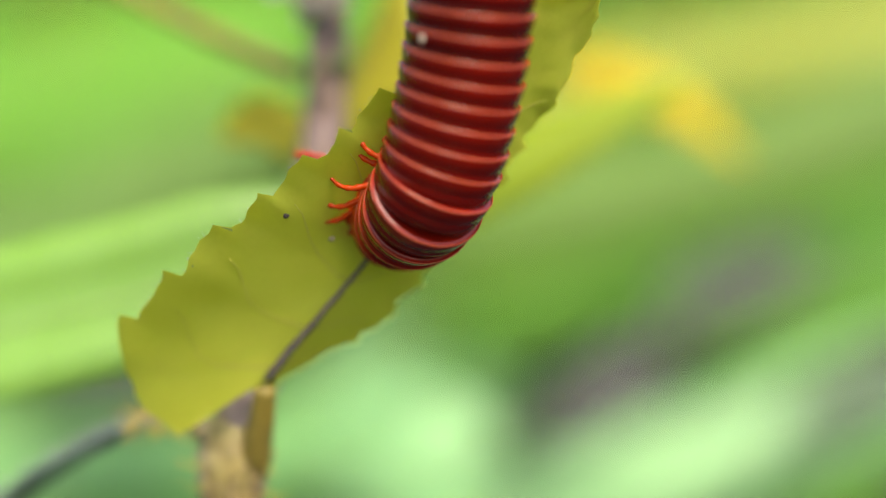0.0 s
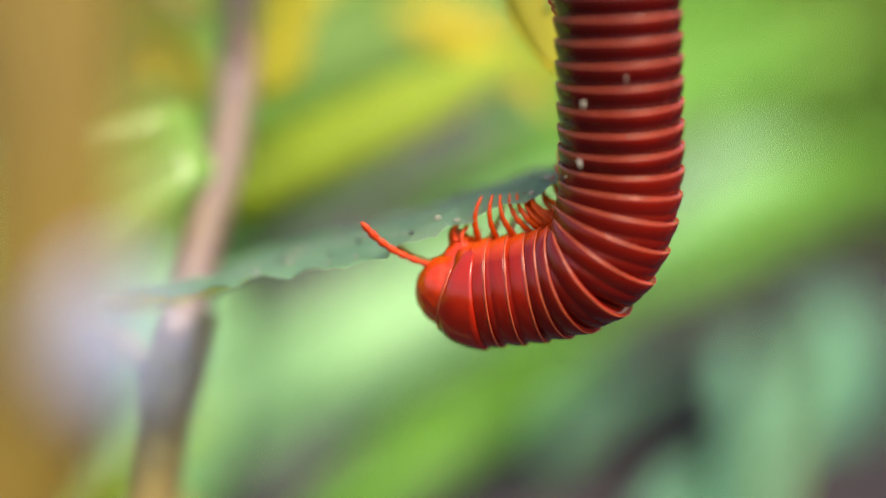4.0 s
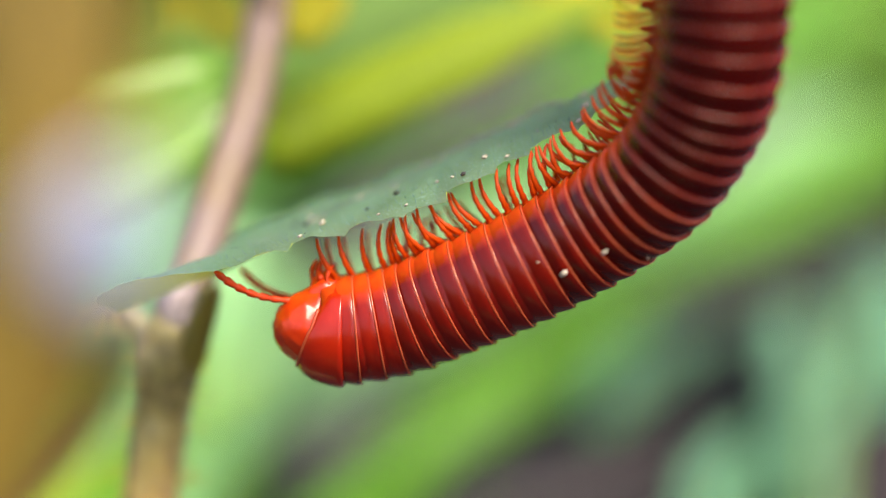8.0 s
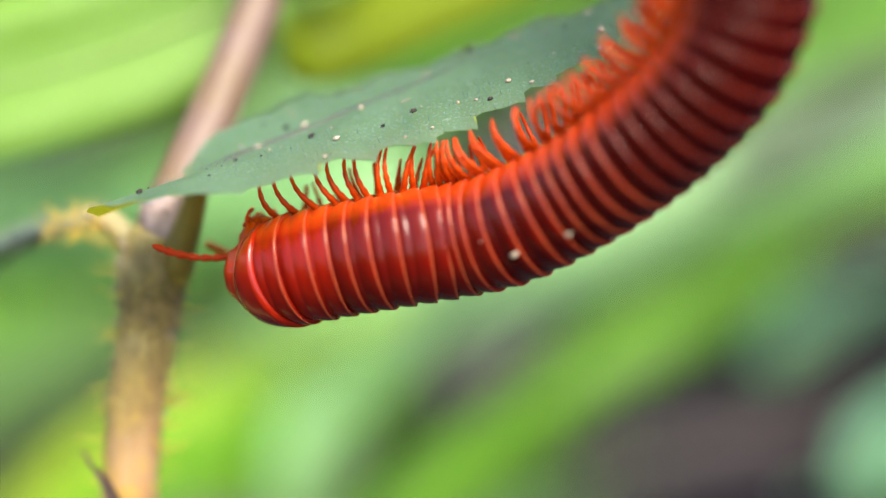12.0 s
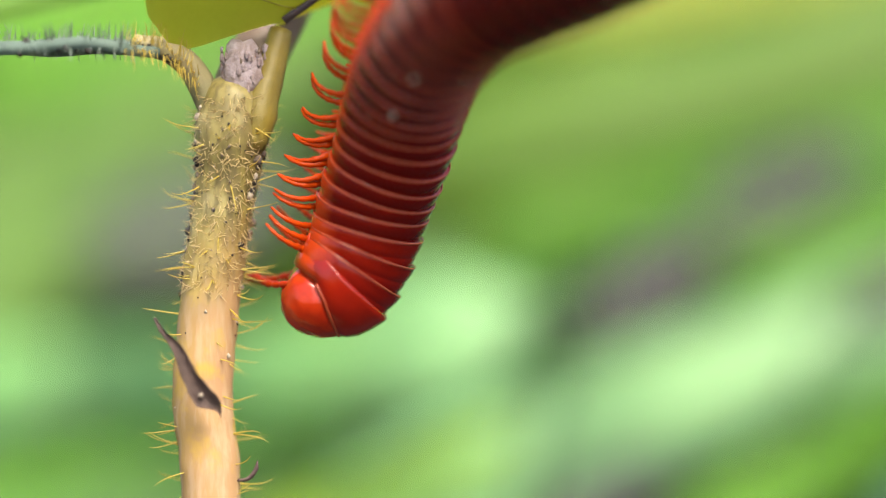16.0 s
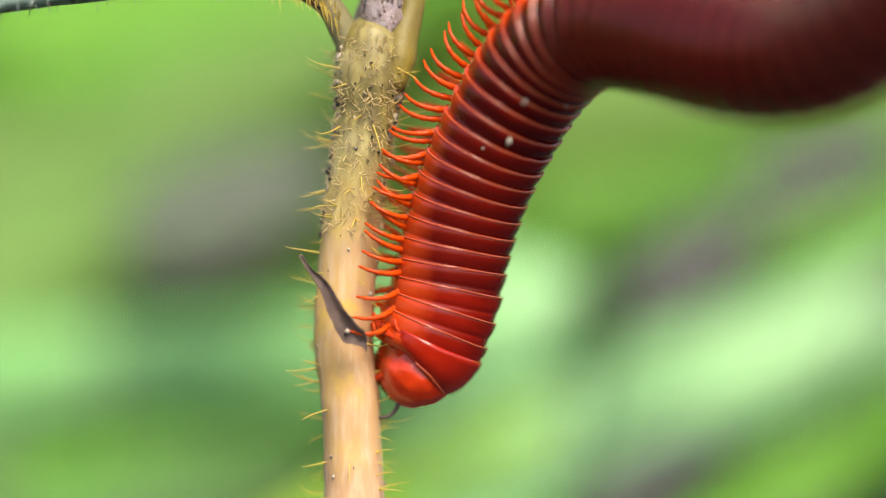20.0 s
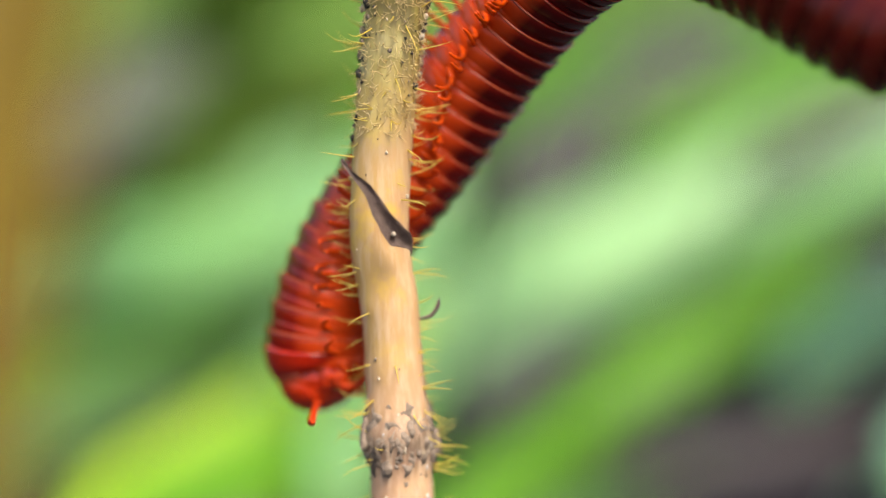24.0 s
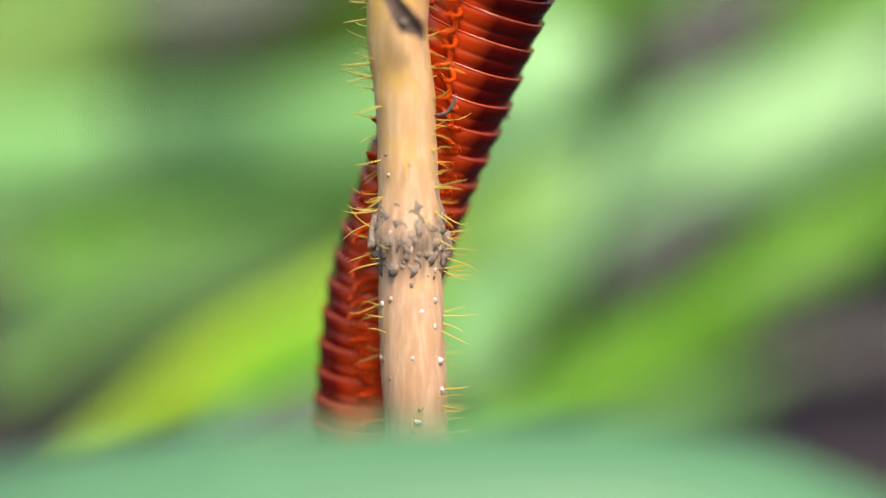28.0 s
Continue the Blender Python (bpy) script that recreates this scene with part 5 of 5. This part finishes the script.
    bend(15, [(8.1, -1.9, -10.3), (10.7, -2.7, -8.4), (12.8, -3.2, -4.5), (14.3, -3.6, -0.4), (16.6, -5.1, 3.7), (20.4, -8.8, 6.6), (24.9, -12.7, 8.4), (29.0, -16.6, 10.3), (32.9, -20.4, 12.7), (36.2, -23.1, 15.4), (38.5, -25.8, 18.6), (39.7, -27.1, 23.2), (40.3, -27.0, 30.8), (41.2, -25.8, 38.6), (41.6, -24.6, 46.3)],
         [(-0.76, 0.04, 0.65), (-0.32, 0.48, 0.81), (-0.39, 0.91, -0.11)])
    bend(16, [(5.8, -2.5, -16.8), (8.8, -2.4, -15.6), (10.9, -2.0, -12.6), (12.2, -2.3, -8.2), (13.9, -3.7, -3.7), (15.2, -6.1, 0.8), (16.9, -10.5, 5.1), (20.0, -15.1, 8.6), (24.1, -18.8, 10.6), (28.7, -22.7, 12.5), (32.6, -26.4, 14.9), (35.7, -27.9, 18.5), (37.8, -28.2, 23.7), (39.0, -27.1, 31.2), (39.4, -26.0, 38.7)],
         [(-0.59, -0.09, 0.81), (-0.47, 0.46, 0.75), (-0.41, 0.91, -0.09)])
    bend(17, [(4.2, -3.2, -22.7), (7.2, -2.8, -19.8), (9.6, -2.2, -15.6), (11.0, -2.5, -10.5), (12.0, -3.8, -5.4), (13.5, -6.1, -0.5), (15.3, -9.5, 4.3), (18.1, -14.0, 8.3), (22.2, -17.7, 10.7), (26.4, -21.5, 12.5), (29.9, -25.2, 15.0), (32.4, -27.6, 18.8), (34.1, -28.0, 23.2), (34.9, -27.0, 30.7), (35.3, -25.9, 38.2)],
         [(-0.77, -0.18, 0.61), (-0.57, 0.44, 0.70), (-0.42, 0.90, -0.09)])
    bend(18, [(2.8, -3.4, -23.6), (5.7, -3.0, -20.8), (8.2, -2.5, -17.1), (10.1, -2.8, -12.1), (11.6, -4.0, -6.5), (13.3, -6.3, -1.1), (15.5, -8.6, 4.0), (18.4, -13.1, 8.0), (22.2, -16.8, 10.3), (25.9, -20.6, 12.5), (28.8, -24.2, 15.3), (30.6, -26.8, 18.8), (31.8, -28.1, 24.1), (32.6, -27.0, 31.5), (33.1, -25.9, 39.0)],
         [(-0.73, -0.25, 0.64), (-0.57, 0.45, 0.69), (-0.42, 0.90, -0.09)])
    bend(18.7, [(6.3, -3.5, -23.6), (8.2, -3.0, -20.5), (10.0, -2.4, -16.1), (11.0, -1.7, -11.2), (12.5, -2.9, -5.6), (14.1, -4.2, -0.7), (16.6, -6.5, 4.1), (19.8, -10.0, 7.8), (23.9, -13.8, 9.4), (27.8, -18.8, 10.0), (31.5, -22.8, 10.6), (34.6, -26.6, 12.4), (37.2, -29.2, 15.5), (38.5, -30.5, 20.0), (39.0, -30.7, 26.0)],
         [(-0.82, -0.36, 0.45), (-0.44, 0.58, 0.69), (-0.33, 0.94, -0.08)])
    bend(19, [(3.5, -4.0, -28.4), (5.6, -3.6, -25.5), (7.3, -3.0, -21.1), (8.1, -2.3, -16.1), (9.4, -1.6, -11.2), (11.1, -2.9, -6.1), (13.5, -4.3, -1.6), (16.7, -6.8, 1.8), (20.6, -11.6, 3.9), (24.8, -16.6, 4.0), (29.0, -21.7, 3.4), (32.6, -25.8, 3.4), (35.5, -29.5, 5.4), (38.0, -33.1, 9.0), (39.2, -34.3, 14.6)],
         [(-0.81, -0.35, 0.47), (-0.46, 0.58, 0.67), (-0.31, 0.95, 0.00)])
    bend(20, [(2.2, -4.1, -29.4), (4.2, -3.8, -26.7), (5.9, -3.2, -22.7), (6.8, -2.6, -18.3), (8.0, -2.5, -14.0), (9.6, -2.9, -9.9), (11.6, -3.9, -5.9), (13.9, -5.4, -2.1), (16.4, -8.0, 0.7), (19.3, -11.8, 2.1), (23.0, -16.9, 1.6), (27.3, -22.2, 0.3), (30.9, -26.2, 0.1), (33.8, -30.1, 1.5), (36.4, -33.6, 4.7), (37.6, -34.8, 10.4)],
         [(-0.80, -0.35, 0.49), (-0.45, 0.58, 0.68), (-0.30, 0.95, 0.01)])
    bend(20.6, [(4.6, -4.7, -33.4), (6.1, -4.3, -30.3), (7.2, -3.6, -25.8), (7.8, -2.9, -20.8), (8.9, -2.3, -16.3), (10.1, -2.6, -11.6), (11.6, -4.0, -7.1), (14.0, -6.4, -2.6), (17.0, -10.1, 0.2), (20.5, -14.9, 1.4), (25.0, -20.2, -0.0), (29.2, -24.4, -1.8), (32.5, -29.4, -2.0), (35.6, -33.1, 0.1), (37.7, -35.5, 4.5)],
         [(-0.87, -0.36, 0.34), (-0.65, 0.56, 0.50), (-0.22, 0.97, 0.10)])
    bend(21, [(-3.6, 2.6, -31.5), (1.2, 0.8, -30.0), (5.4, -1.5, -25.3), (7.6, -1.7, -19.0), (9.1, -1.0, -14.5), (10.9, -1.3, -9.3), (13.1, -2.7, -4.7), (15.9, -5.2, -0.8), (18.9, -8.9, 1.5), (22.5, -13.8, 2.1), (26.5, -19.2, -0.5), (30.7, -23.4, -2.5), (34.0, -28.4, -2.2), (37.2, -32.1, -0.3), (39.4, -34.4, 4.2)],
         [(-0.44, -0.44, 0.79), (-0.56, 0.59, 0.58), (-0.20, 0.97, 0.09)])
    bend(21.5, [(-9.3, 2.5, -25.5), (-5.3, 3.3, -26.6), (-0.4, 2.5, -25.0), (3.5, 0.9, -22.1), (6.2, -0.5, -17.7), (8.3, -0.9, -13.5), (10.4, -2.2, -8.7), (12.8, -4.7, -4.6), (16.0, -8.3, -1.2), (20.1, -13.0, 1.0), (24.7, -18.3, -0.9), (28.9, -23.7, -3.5), (32.2, -28.8, -4.5), (35.4, -32.7, -3.4), (37.6, -35.2, 0.4)],
         [(-0.06, -0.64, 0.76), (-0.71, -0.21, 0.68), (-0.41, 0.75, 0.52)])
    bend(23.5, [(-9.0, 2.4, -32.8), (-7.5, 2.9, -29.5), (-5.3, 3.4, -25.9), (-1.4, 3.9, -21.8), (2.9, 3.5, -17.6), (6.9, 3.1, -13.2), (10.3, 1.7, -9.3), (13.6, -0.7, -5.2), (17.2, -4.2, -1.7), (21.5, -7.8, 0.6), (24.5, -13.0, -1.7), (27.1, -17.3, -4.7), (29.6, -21.5, -7.2), (32.2, -25.2, -7.0), (34.3, -27.6, -3.6)],
         [(-0.50, -0.78, 0.38), (-0.39, -0.76, 0.52), (-0.20, 0.55, 0.65)])
    bend(24, [(-7.8, 2.2, -41.3), (-8.1, 2.8, -37.3), (-6.8, 3.6, -31.9), (-3.7, 4.4, -26.2), (0.0, 5.0, -21.6), (4.2, 4.7, -16.4), (7.4, 3.4, -11.6), (10.5, 2.0, -7.4), (13.4, -0.5, -3.3), (17.2, -3.8, 0.1), (21.9, -8.4, 1.4), (27.0, -13.6, -0.5), (31.2, -19.0, -3.6), (35.6, -23.0, -6.6), (39.3, -26.7, -6.9)],
         [(-0.55, -0.81, 0.23), (-0.43, -0.77, 0.47), (0.07, 0.50, 0.70)])
    bend(24.5, [(-7.0, 2.1, -42.3), (-6.9, 2.6, -39.1), (-5.8, 3.3, -34.4), (-3.6, 4.1, -28.8), (0.1, 5.0, -22.6), (2.8, 4.6, -18.0), (6.4, 3.6, -13.5), (10.4, 1.5, -9.6), (14.5, -1.7, -5.9), (19.0, -6.2, -3.8), (24.4, -11.5, -5.0), (29.3, -17.1, -7.9), (33.3, -22.7, -10.6), (36.8, -27.1, -12.6), (40.6, -29.9, -12.7)],
         [(-0.43, -0.86, 0.27), (-0.29, -0.82, 0.49), (0.06, 0.45, 0.70)])
    bend(25, [(-1.8, 2.0, -47.9), (-1.6, 2.4, -44.4), (-1.3, 3.0, -38.8), (-0.5, 3.8, -33.6), (0.7, 3.9, -28.2), (2.5, 3.9, -22.5), (4.5, 3.7, -17.0), (7.1, 2.7, -11.5), (10.5, 0.8, -6.7), (14.4, -2.4, -3.1), (19.2, -7.2, -1.6), (24.4, -12.5, -2.8), (28.6, -18.1, -5.1), (32.3, -23.7, -7.2), (36.1, -27.8, -7.7)],
         [(-0.30, -0.92, 0.24), (-0.26, -0.89, 0.37), (0.10, 0.40, 0.70)])
    bend(26, [(-5.9, 1.4, -53.9), (-5.1, 1.9, -50.2), (-3.1, 2.7, -44.3), (-1.0, 3.5, -39.0), (0.5, 4.4, -33.2), (2.2, 4.3, -27.4), (4.4, 4.1, -21.6), (6.0, 3.7, -17.0), (8.5, 2.8, -12.0), (11.9, 1.1, -7.2), (16.4, -1.9, -3.5), (21.2, -6.7, -2.2), (26.4, -12.1, -3.1), (30.7, -17.8, -5.1), (34.4, -23.5, -7.0)],
         [(-0.33, -0.88, 0.35), (-0.31, -0.86, 0.40), (0.17, 0.35, 0.70)])
    bend(27, [(-9.6, 0.0, -62.2), (-8.7, 0.6, -58.5), (-6.6, 1.6, -52.0), (-3.9, 2.7, -44.7), (-1.8, 3.5, -39.0), (0.7, 3.4, -33.1), (2.9, 3.2, -27.9), (5.2, 2.9, -22.8), (7.3, 2.5, -18.8), (9.7, 1.5, -13.9), (12.9, -0.2, -9.2), (17.2, -3.4, -6.0), (21.9, -8.4, -5.1), (26.4, -13.8, -6.0), (30.3, -18.4, -7.5)],
         [(-0.30, -0.89, 0.36), (-0.27, -0.87, 0.41), (0.16, 0.35, 0.70)])
    bend(28, [(-7.4, -1.3, -71.5), (-7.0, -0.6, -67.1), (-6.4, 0.4, -60.5), (-5.6, 1.3, -54.1), (-4.0, 2.3, -47.7), (-1.7, 2.3, -41.2), (1.0, 2.2, -34.8), (3.1, 1.9, -29.6), (5.5, 1.8, -23.6), (7.5, 0.7, -19.1), (10.6, -1.0, -14.3), (15.0, -4.1, -10.6), (19.8, -8.9, -9.4), (24.5, -14.3, -9.9), (28.5, -18.9, -11.5)],
         [(-0.31, -0.90, 0.29), (-0.29, -0.88, 0.38), (0.14, 0.35, 0.70)])
    SPINES.sort(key=lambda k: k[0])
    times = [i * 0.25 for i in range(113)]
    lines = [spine_at(t) for t in times]
    walk(ANIMAL, [(0, pose(0, 0, 0)), (28, pose(0, 0, 0))])
    walk(HEAD, [(t, body_pose(*q, 1.6, head_tilt(t))) for t, q in zip(times, lines)])
    for k, ob in enumerate(BODY):
        step = 1 if k < 42 else 2
        walk(ob, [(t, body_pose(*q, 3.4 if k == 0 else 5.0 + pitch_at(t) * (k - 1))) for t, q in list(zip(times, lines))[::step]])
    # legs step in waves that run along the body
    beat = [i * 0.2 for i in range(141)]
    for leg, k, j, s, root in LEGS:
        if k > 36:
            continue
        rows = []
        for t in beat:
            ph = 2 * math.pi * (0.9 * t + (k * 2 + j) / 17.0) + (0.35 if s > 0 else 0)
            swing = 19 * math.sin(ph) + 9 * math.sin(k * 12.9898 + j * 4.1 + s)
            lift = 12 * max(0, math.cos(ph))
            grip = -8 if t < 21 else -8 - 30 * min(1, (t - 21) / 3)
            rows.append((t, pose(*(root * MM), swing, s * (grip - lift), 0)))
        walk(leg, rows)
    aims = (
        (0, (-0.91, -0.12, 0.40), (-0.80, 0.50, 0.34)),
        (1, (-0.98, 0.05, -0.21), (-0.72, 0.56, -0.41)),
        (2, (-0.96, -0.09, -0.26), (-0.67, 0.61, -0.43)),
        (3, (-0.99, -0.03, -0.17), (-0.70, 0.71, -0.01)),
        (4, (-0.81, 0.28, 0.51), (-0.67, 0.72, 0.20)),
        (6.5, (-0.09, 0.02, 1.00), (-0.31, 0.64, 0.71)),
        (7, (-0.12, 0.13, 0.99), (-0.46, 0.74, 0.49)),
        (8, (-0.91, 0.04, 0.42), (-0.72, 0.68, 0.08)),
        (9, (-0.98, 0.09, 0.16), (-0.66, 0.70, 0.26)),
        (10, (-0.81, 0.17, 0.56), (-0.84, 0.54, -0.00)),
        (11, (-0.67, -0.35, -0.65), (-0.74, 0.24, -0.63)),
        (12, (-1.00, -0.02, 0.04), (-0.85, 0.53, -0.04)),
        (12.5, (-0.97, -0.01, -0.25), (-0.81, 0.45, -0.38)),
        (14.5, (-0.76, -0.20, -0.62), (-0.87, 0.45, -0.19)),
        (15, (-0.86, -0.15, -0.48), (-0.88, 0.47, -0.07)),
        (16, (-0.60, 0.78, -0.18), (-0.84, 0.53, -0.08)),
        (17, (-0.60, 0.78, -0.18), (-0.85, 0.52, -0.07)),
        (18, (-0.60, 0.78, -0.18), (-0.91, 0.26, -0.33)),
        (19, (-0.60, 0.78, -0.18), (-0.85, 0.53, -0.07)),
        (20, (-0.60, 0.78, -0.18), (-0.84, 0.53, -0.07)),
        (20.6, (0.09, -0.57, -0.81), (-0.87, 0.42, -0.27)),
        (21, (0.24, 0.97, -0.06), (-0.97, 0.07, 0.22)),
        (21.5, (-0.46, -0.35, -0.81), (-0.23, 0.17, 0.96)),
        (23.5, (0.83, -0.39, -0.41), (-0.44, -0.48, -0.76)),
        (24, (0.94, -0.29, -0.20), (-0.25, -0.96, -0.15)),
        (24.5, (0.60, -0.35, -0.72), (-0.45, -0.27, -0.85)),
        (25, (0.97, -0.18, -0.14), (-0.36, -0.92, -0.13)),
        (25.6, (0.87, -0.26, -0.43), (-0.69, -0.62, -0.38)),
        (26, (0.53, -0.47, -0.71), (-0.99, -0.03, 0.14)),
        (27, (0.42, -0.46, -0.78), (-0.32, -0.37, -0.87)),
        (28, (0.41, -0.46, -0.79), (-0.55, -0.33, -0.77)),
    )
    when = [q[0] for q in aims]
    for a, s in FEELERS:
        way = np.array([q[1] if s > 0 else q[2] for q in aims])
        rows = []
        for t in beat:
            m = body_pose(*spine_at(min(t, 27.999)), 1.6, head_tilt(t))
            d = Vector([float(np.interp(t, when, way[:, i])) for i in range(3)])
            d += 0.12 * Vector((math.sin(5.3 * t + s), math.sin(4.1 * t), math.sin(6.7 * t + 2 * s)))
            y = (m.to_3x3().inverted() @ d).normalized()
            x = y.cross(Vector((0, 0.35, 1))).normalized()
            q = Matrix((x, y, x.cross(y))).transposed().to_4x4()
            q.translation = Vector((s * 2.2, 2.2, -0.6)) * MM
            rows.append((t, q))
        walk(a, rows)
    rows, bent, stems, scraps, shoots = [], [], [], [], []
    shoot_at = SHOOT.location.copy()
    for t, base, x, y, shift, tilt in (
        (0, (2.2, 0.3, 7.7), (0.624, -0.070, 0.778), (0.710, 0.466, -0.528), (4.0, 3.3, 0.4), (-0.8, -1.9, 3.3)),
        (1, (2.4, -1.6, 7.5), (0.680, -0.030, 0.732), (0.610, 0.578, -0.542), (-1.9, -0.7, 0.9), (-1.6, 0.5, -2.4)),
        (2, (4.8, 9.5, 4.5), (0.701, -0.167, 0.693), (0.602, 0.660, -0.450), (-1.6, 2.1, -0.7), (-4.8, 0.7, -2.6)),
        (3, (10.2, 12.2, 6.1), (0.807, -0.315, 0.499), (0.423, 0.898, -0.117), (-4.3, 3.8, -0.8), (-5.9, 3.8, -1.7)),
        (4, (9.2, 11.1, 5.8), (0.766, -0.485, 0.422), (0.547, 0.836, -0.033), (-2.8, 8.6, -3.0), (-2.9, 2.8, -0.8)),
        (7, (6.4, 3.2, 7.4), (0.839, -0.357, 0.410), (0.407, 0.913, -0.037), (-7.5, 6.0, -1.5), (-0.9, 2.5, -5.6)),
        (8, (5.1, 1.6, 7.0), (0.855, -0.215, 0.472), (0.283, 0.956, -0.076), (-7.0, 5.6, -1.1), (-0.7, 2.7, -4.4)),
        (9, (5.8, 1.9, 8.1), (0.856, -0.235, 0.461), (0.264, 0.964, 0.002), (-7.2, 4.0, -0.5), (-0.9, 2.5, -5.3)),
        (10, (7.2, 2.2, 9.0), (0.854, -0.228, 0.468), (0.267, 0.964, -0.018), (-5.9, -0.3, 0.7), (-2.1, 2.4, -4.1)),
        (11, (4.8, -1.9, 8.0), (0.901, 0.048, 0.430), (-0.035, 0.999, -0.039), (-4.7, -6.1, 0.5), (-3.0, 1.5, -5.7)),
        (12, (4.3, -1.3, 8.9), (0.919, 0.078, 0.386), (-0.103, 0.994, 0.045), (-4.7, -6.0, 1.4), (-2.8, 1.3, -3.1)),
        (14.5, (3.8, 1.7, 7.2), (0.909, 0.047, 0.415), (-0.010, 0.996, -0.093), (0, 0, 0), (0, 0, 0)),
        (15, (4.9, 1.7, 8.5), (0.885, 0.042, 0.464), (0.114, 0.946, -0.303), (0, 0, 0), (0, 0, 0)),
        (16, (4.3, 1.6, 7.7), (0.839, 0.072, 0.539), (0.228, 0.853, -0.470), (0, 0, 0), (0, 0, 0)),
        (17, (4.2, 1.5, 7.4), (0.839, 0.076, 0.539), (0.222, 0.857, -0.465), (0, 0, 0), (0, 0, 0)),
        (24, (4.2, 1.5, 7.4), (0.839, 0.076, 0.539), (0.222, 0.857, -0.465), (0, 0, 0), (0, 0, 0)),
        (25, (3.5, 1.5, 7.2), (0.839, 0.076, 0.539), (0.222, 0.857, -0.465), (1.6, 0, -0.3), (0, -1.13, 0)),
        (26, (4.2, 1.5, 7.4), (0.839, 0.076, 0.539), (0.222, 0.857, -0.465), (0, 0, 0), (0, 0, 0)),
        (28, (5.0, 1.5, 7.4), (0.839, 0.076, 0.539), (0.222, 0.857, -0.465), (-2.3, 0, 0), (0, 1.15, 0)),
    ):
        base, x, y = Vector(base), Vector(x), Vector(y)
        m = Matrix((x, y, x.cross(y))).transposed().to_4x4()
        m.translation = base * MM
        rows.append((t, m))
        # the whole plant sways, and the petiole swings with the leaf
        v = Vector([radians(q) for q in tilt])
        sway = Matrix.Rotation(v.length, 4, v.normalized() if v.length > 1e-6 else Vector((0, 0, 1)))
        sway.translation = (PLANT_FOOT + Vector(shift)) * MM
        stems.append((t, sway))
        root = sway @ ((PET_ROOT - PLANT_FOOT) * MM)
        d = sway.to_3x3().inverted() @ (base * MM - root).normalized()
        side = d.cross(Vector((0, 1, 0))).normalized()
        q = Matrix((side, d.cross(side), d)).transposed().to_4x4()
        q.translation = (PET_ROOT - PLANT_FOOT) * MM
        bent.append((t, q))
        # the withered leaflet and the shoot are fast on the stem and sway with it
        still = sway @ Matrix.Translation(-PLANT_FOOT * MM)
        scraps.append((t, still @ Matrix.Translation(DEAD_AT * MM)))
        shoots.append((t, still @ Matrix.Translation(shoot_at)))
    walk(HOST, rows)
    walk(PETIOLE, bent)
    walk(PLANT, stems)
    # the side leaf hangs back and down until the animal's weight is off the plant
    hinge = (stem_axis[0] - PLANT_FOOT) * MM
    swing = []
    for t in [0.0] + [12 + 0.125 * i for i in range(21)] + [28.0]:
        u = max(0.0, min(1.0, (t - 12) / 2.5))
        hang = 1 - u * u * (3 - 2 * u)
        swing.append((t, Matrix.Translation(hinge) @ pose(0, 0, 0, 0, -24 * hang, -38 * hang) @ Matrix.Translation(-hinge)))
    for ob in SIDE:
        walk(ob, swing)
    walk(SCRAP, scraps)
    walk(SHOOT, shoots)
    b0 = BROAD.location.copy() / MM
    walk(BROAD, [(t, pose(*((b0 + Vector((0, 0, d))) * MM))) for t, d in ((0, -2.3), (1, -5.3), (4, -4), (8, -2.5), (12, -0.7), (15, 4.4), (17, 5.3), (28, 5.3))])
    f0 = OCHRE.location.copy() / MM
    walk(OCHRE, [(t, pose(*((f0 + Vector(d)) * MM))) for t, d in (
        (0, (-8, 0, 0)), (1.5, (-6, 0, -1)), (2, (-4.3, 0.7, -1.2)), (2.5, (-3.9, 1.2, 0)), (3, (1.1, -0.6, -2.4)), (4, (0.6, -0.8, -2.1)),
        (6.5, (1.3, -1, 1.2)), (8, (0.3, -0.6, 0.9)), (9, (0.5, 0, 2.6)), (10, (3, 0.7, 4.7)), (11, (3.6, 0.6, 2.4)), (12.2, (-1, 0, 2)), (14.5, (-1, 0, 0)), (28, (0, 0, 0)))])
    p0 = UPPER.location.copy() / MM
    walk(UPPER, [(t, pose(*((p0 + Vector(d)) * MM))) for t, d in ((0, (3, 2, 16)), (2.4, (3, 2, 16)), (3.4, (0, 0, 0)), (4.5, (0, 0, 0)), (6.5, (0.5, 0, 0)), (8, (4.5, 0, 1.5)), (10, (8, 0, 6)), (28, (8, 0, 8)))])


motions()
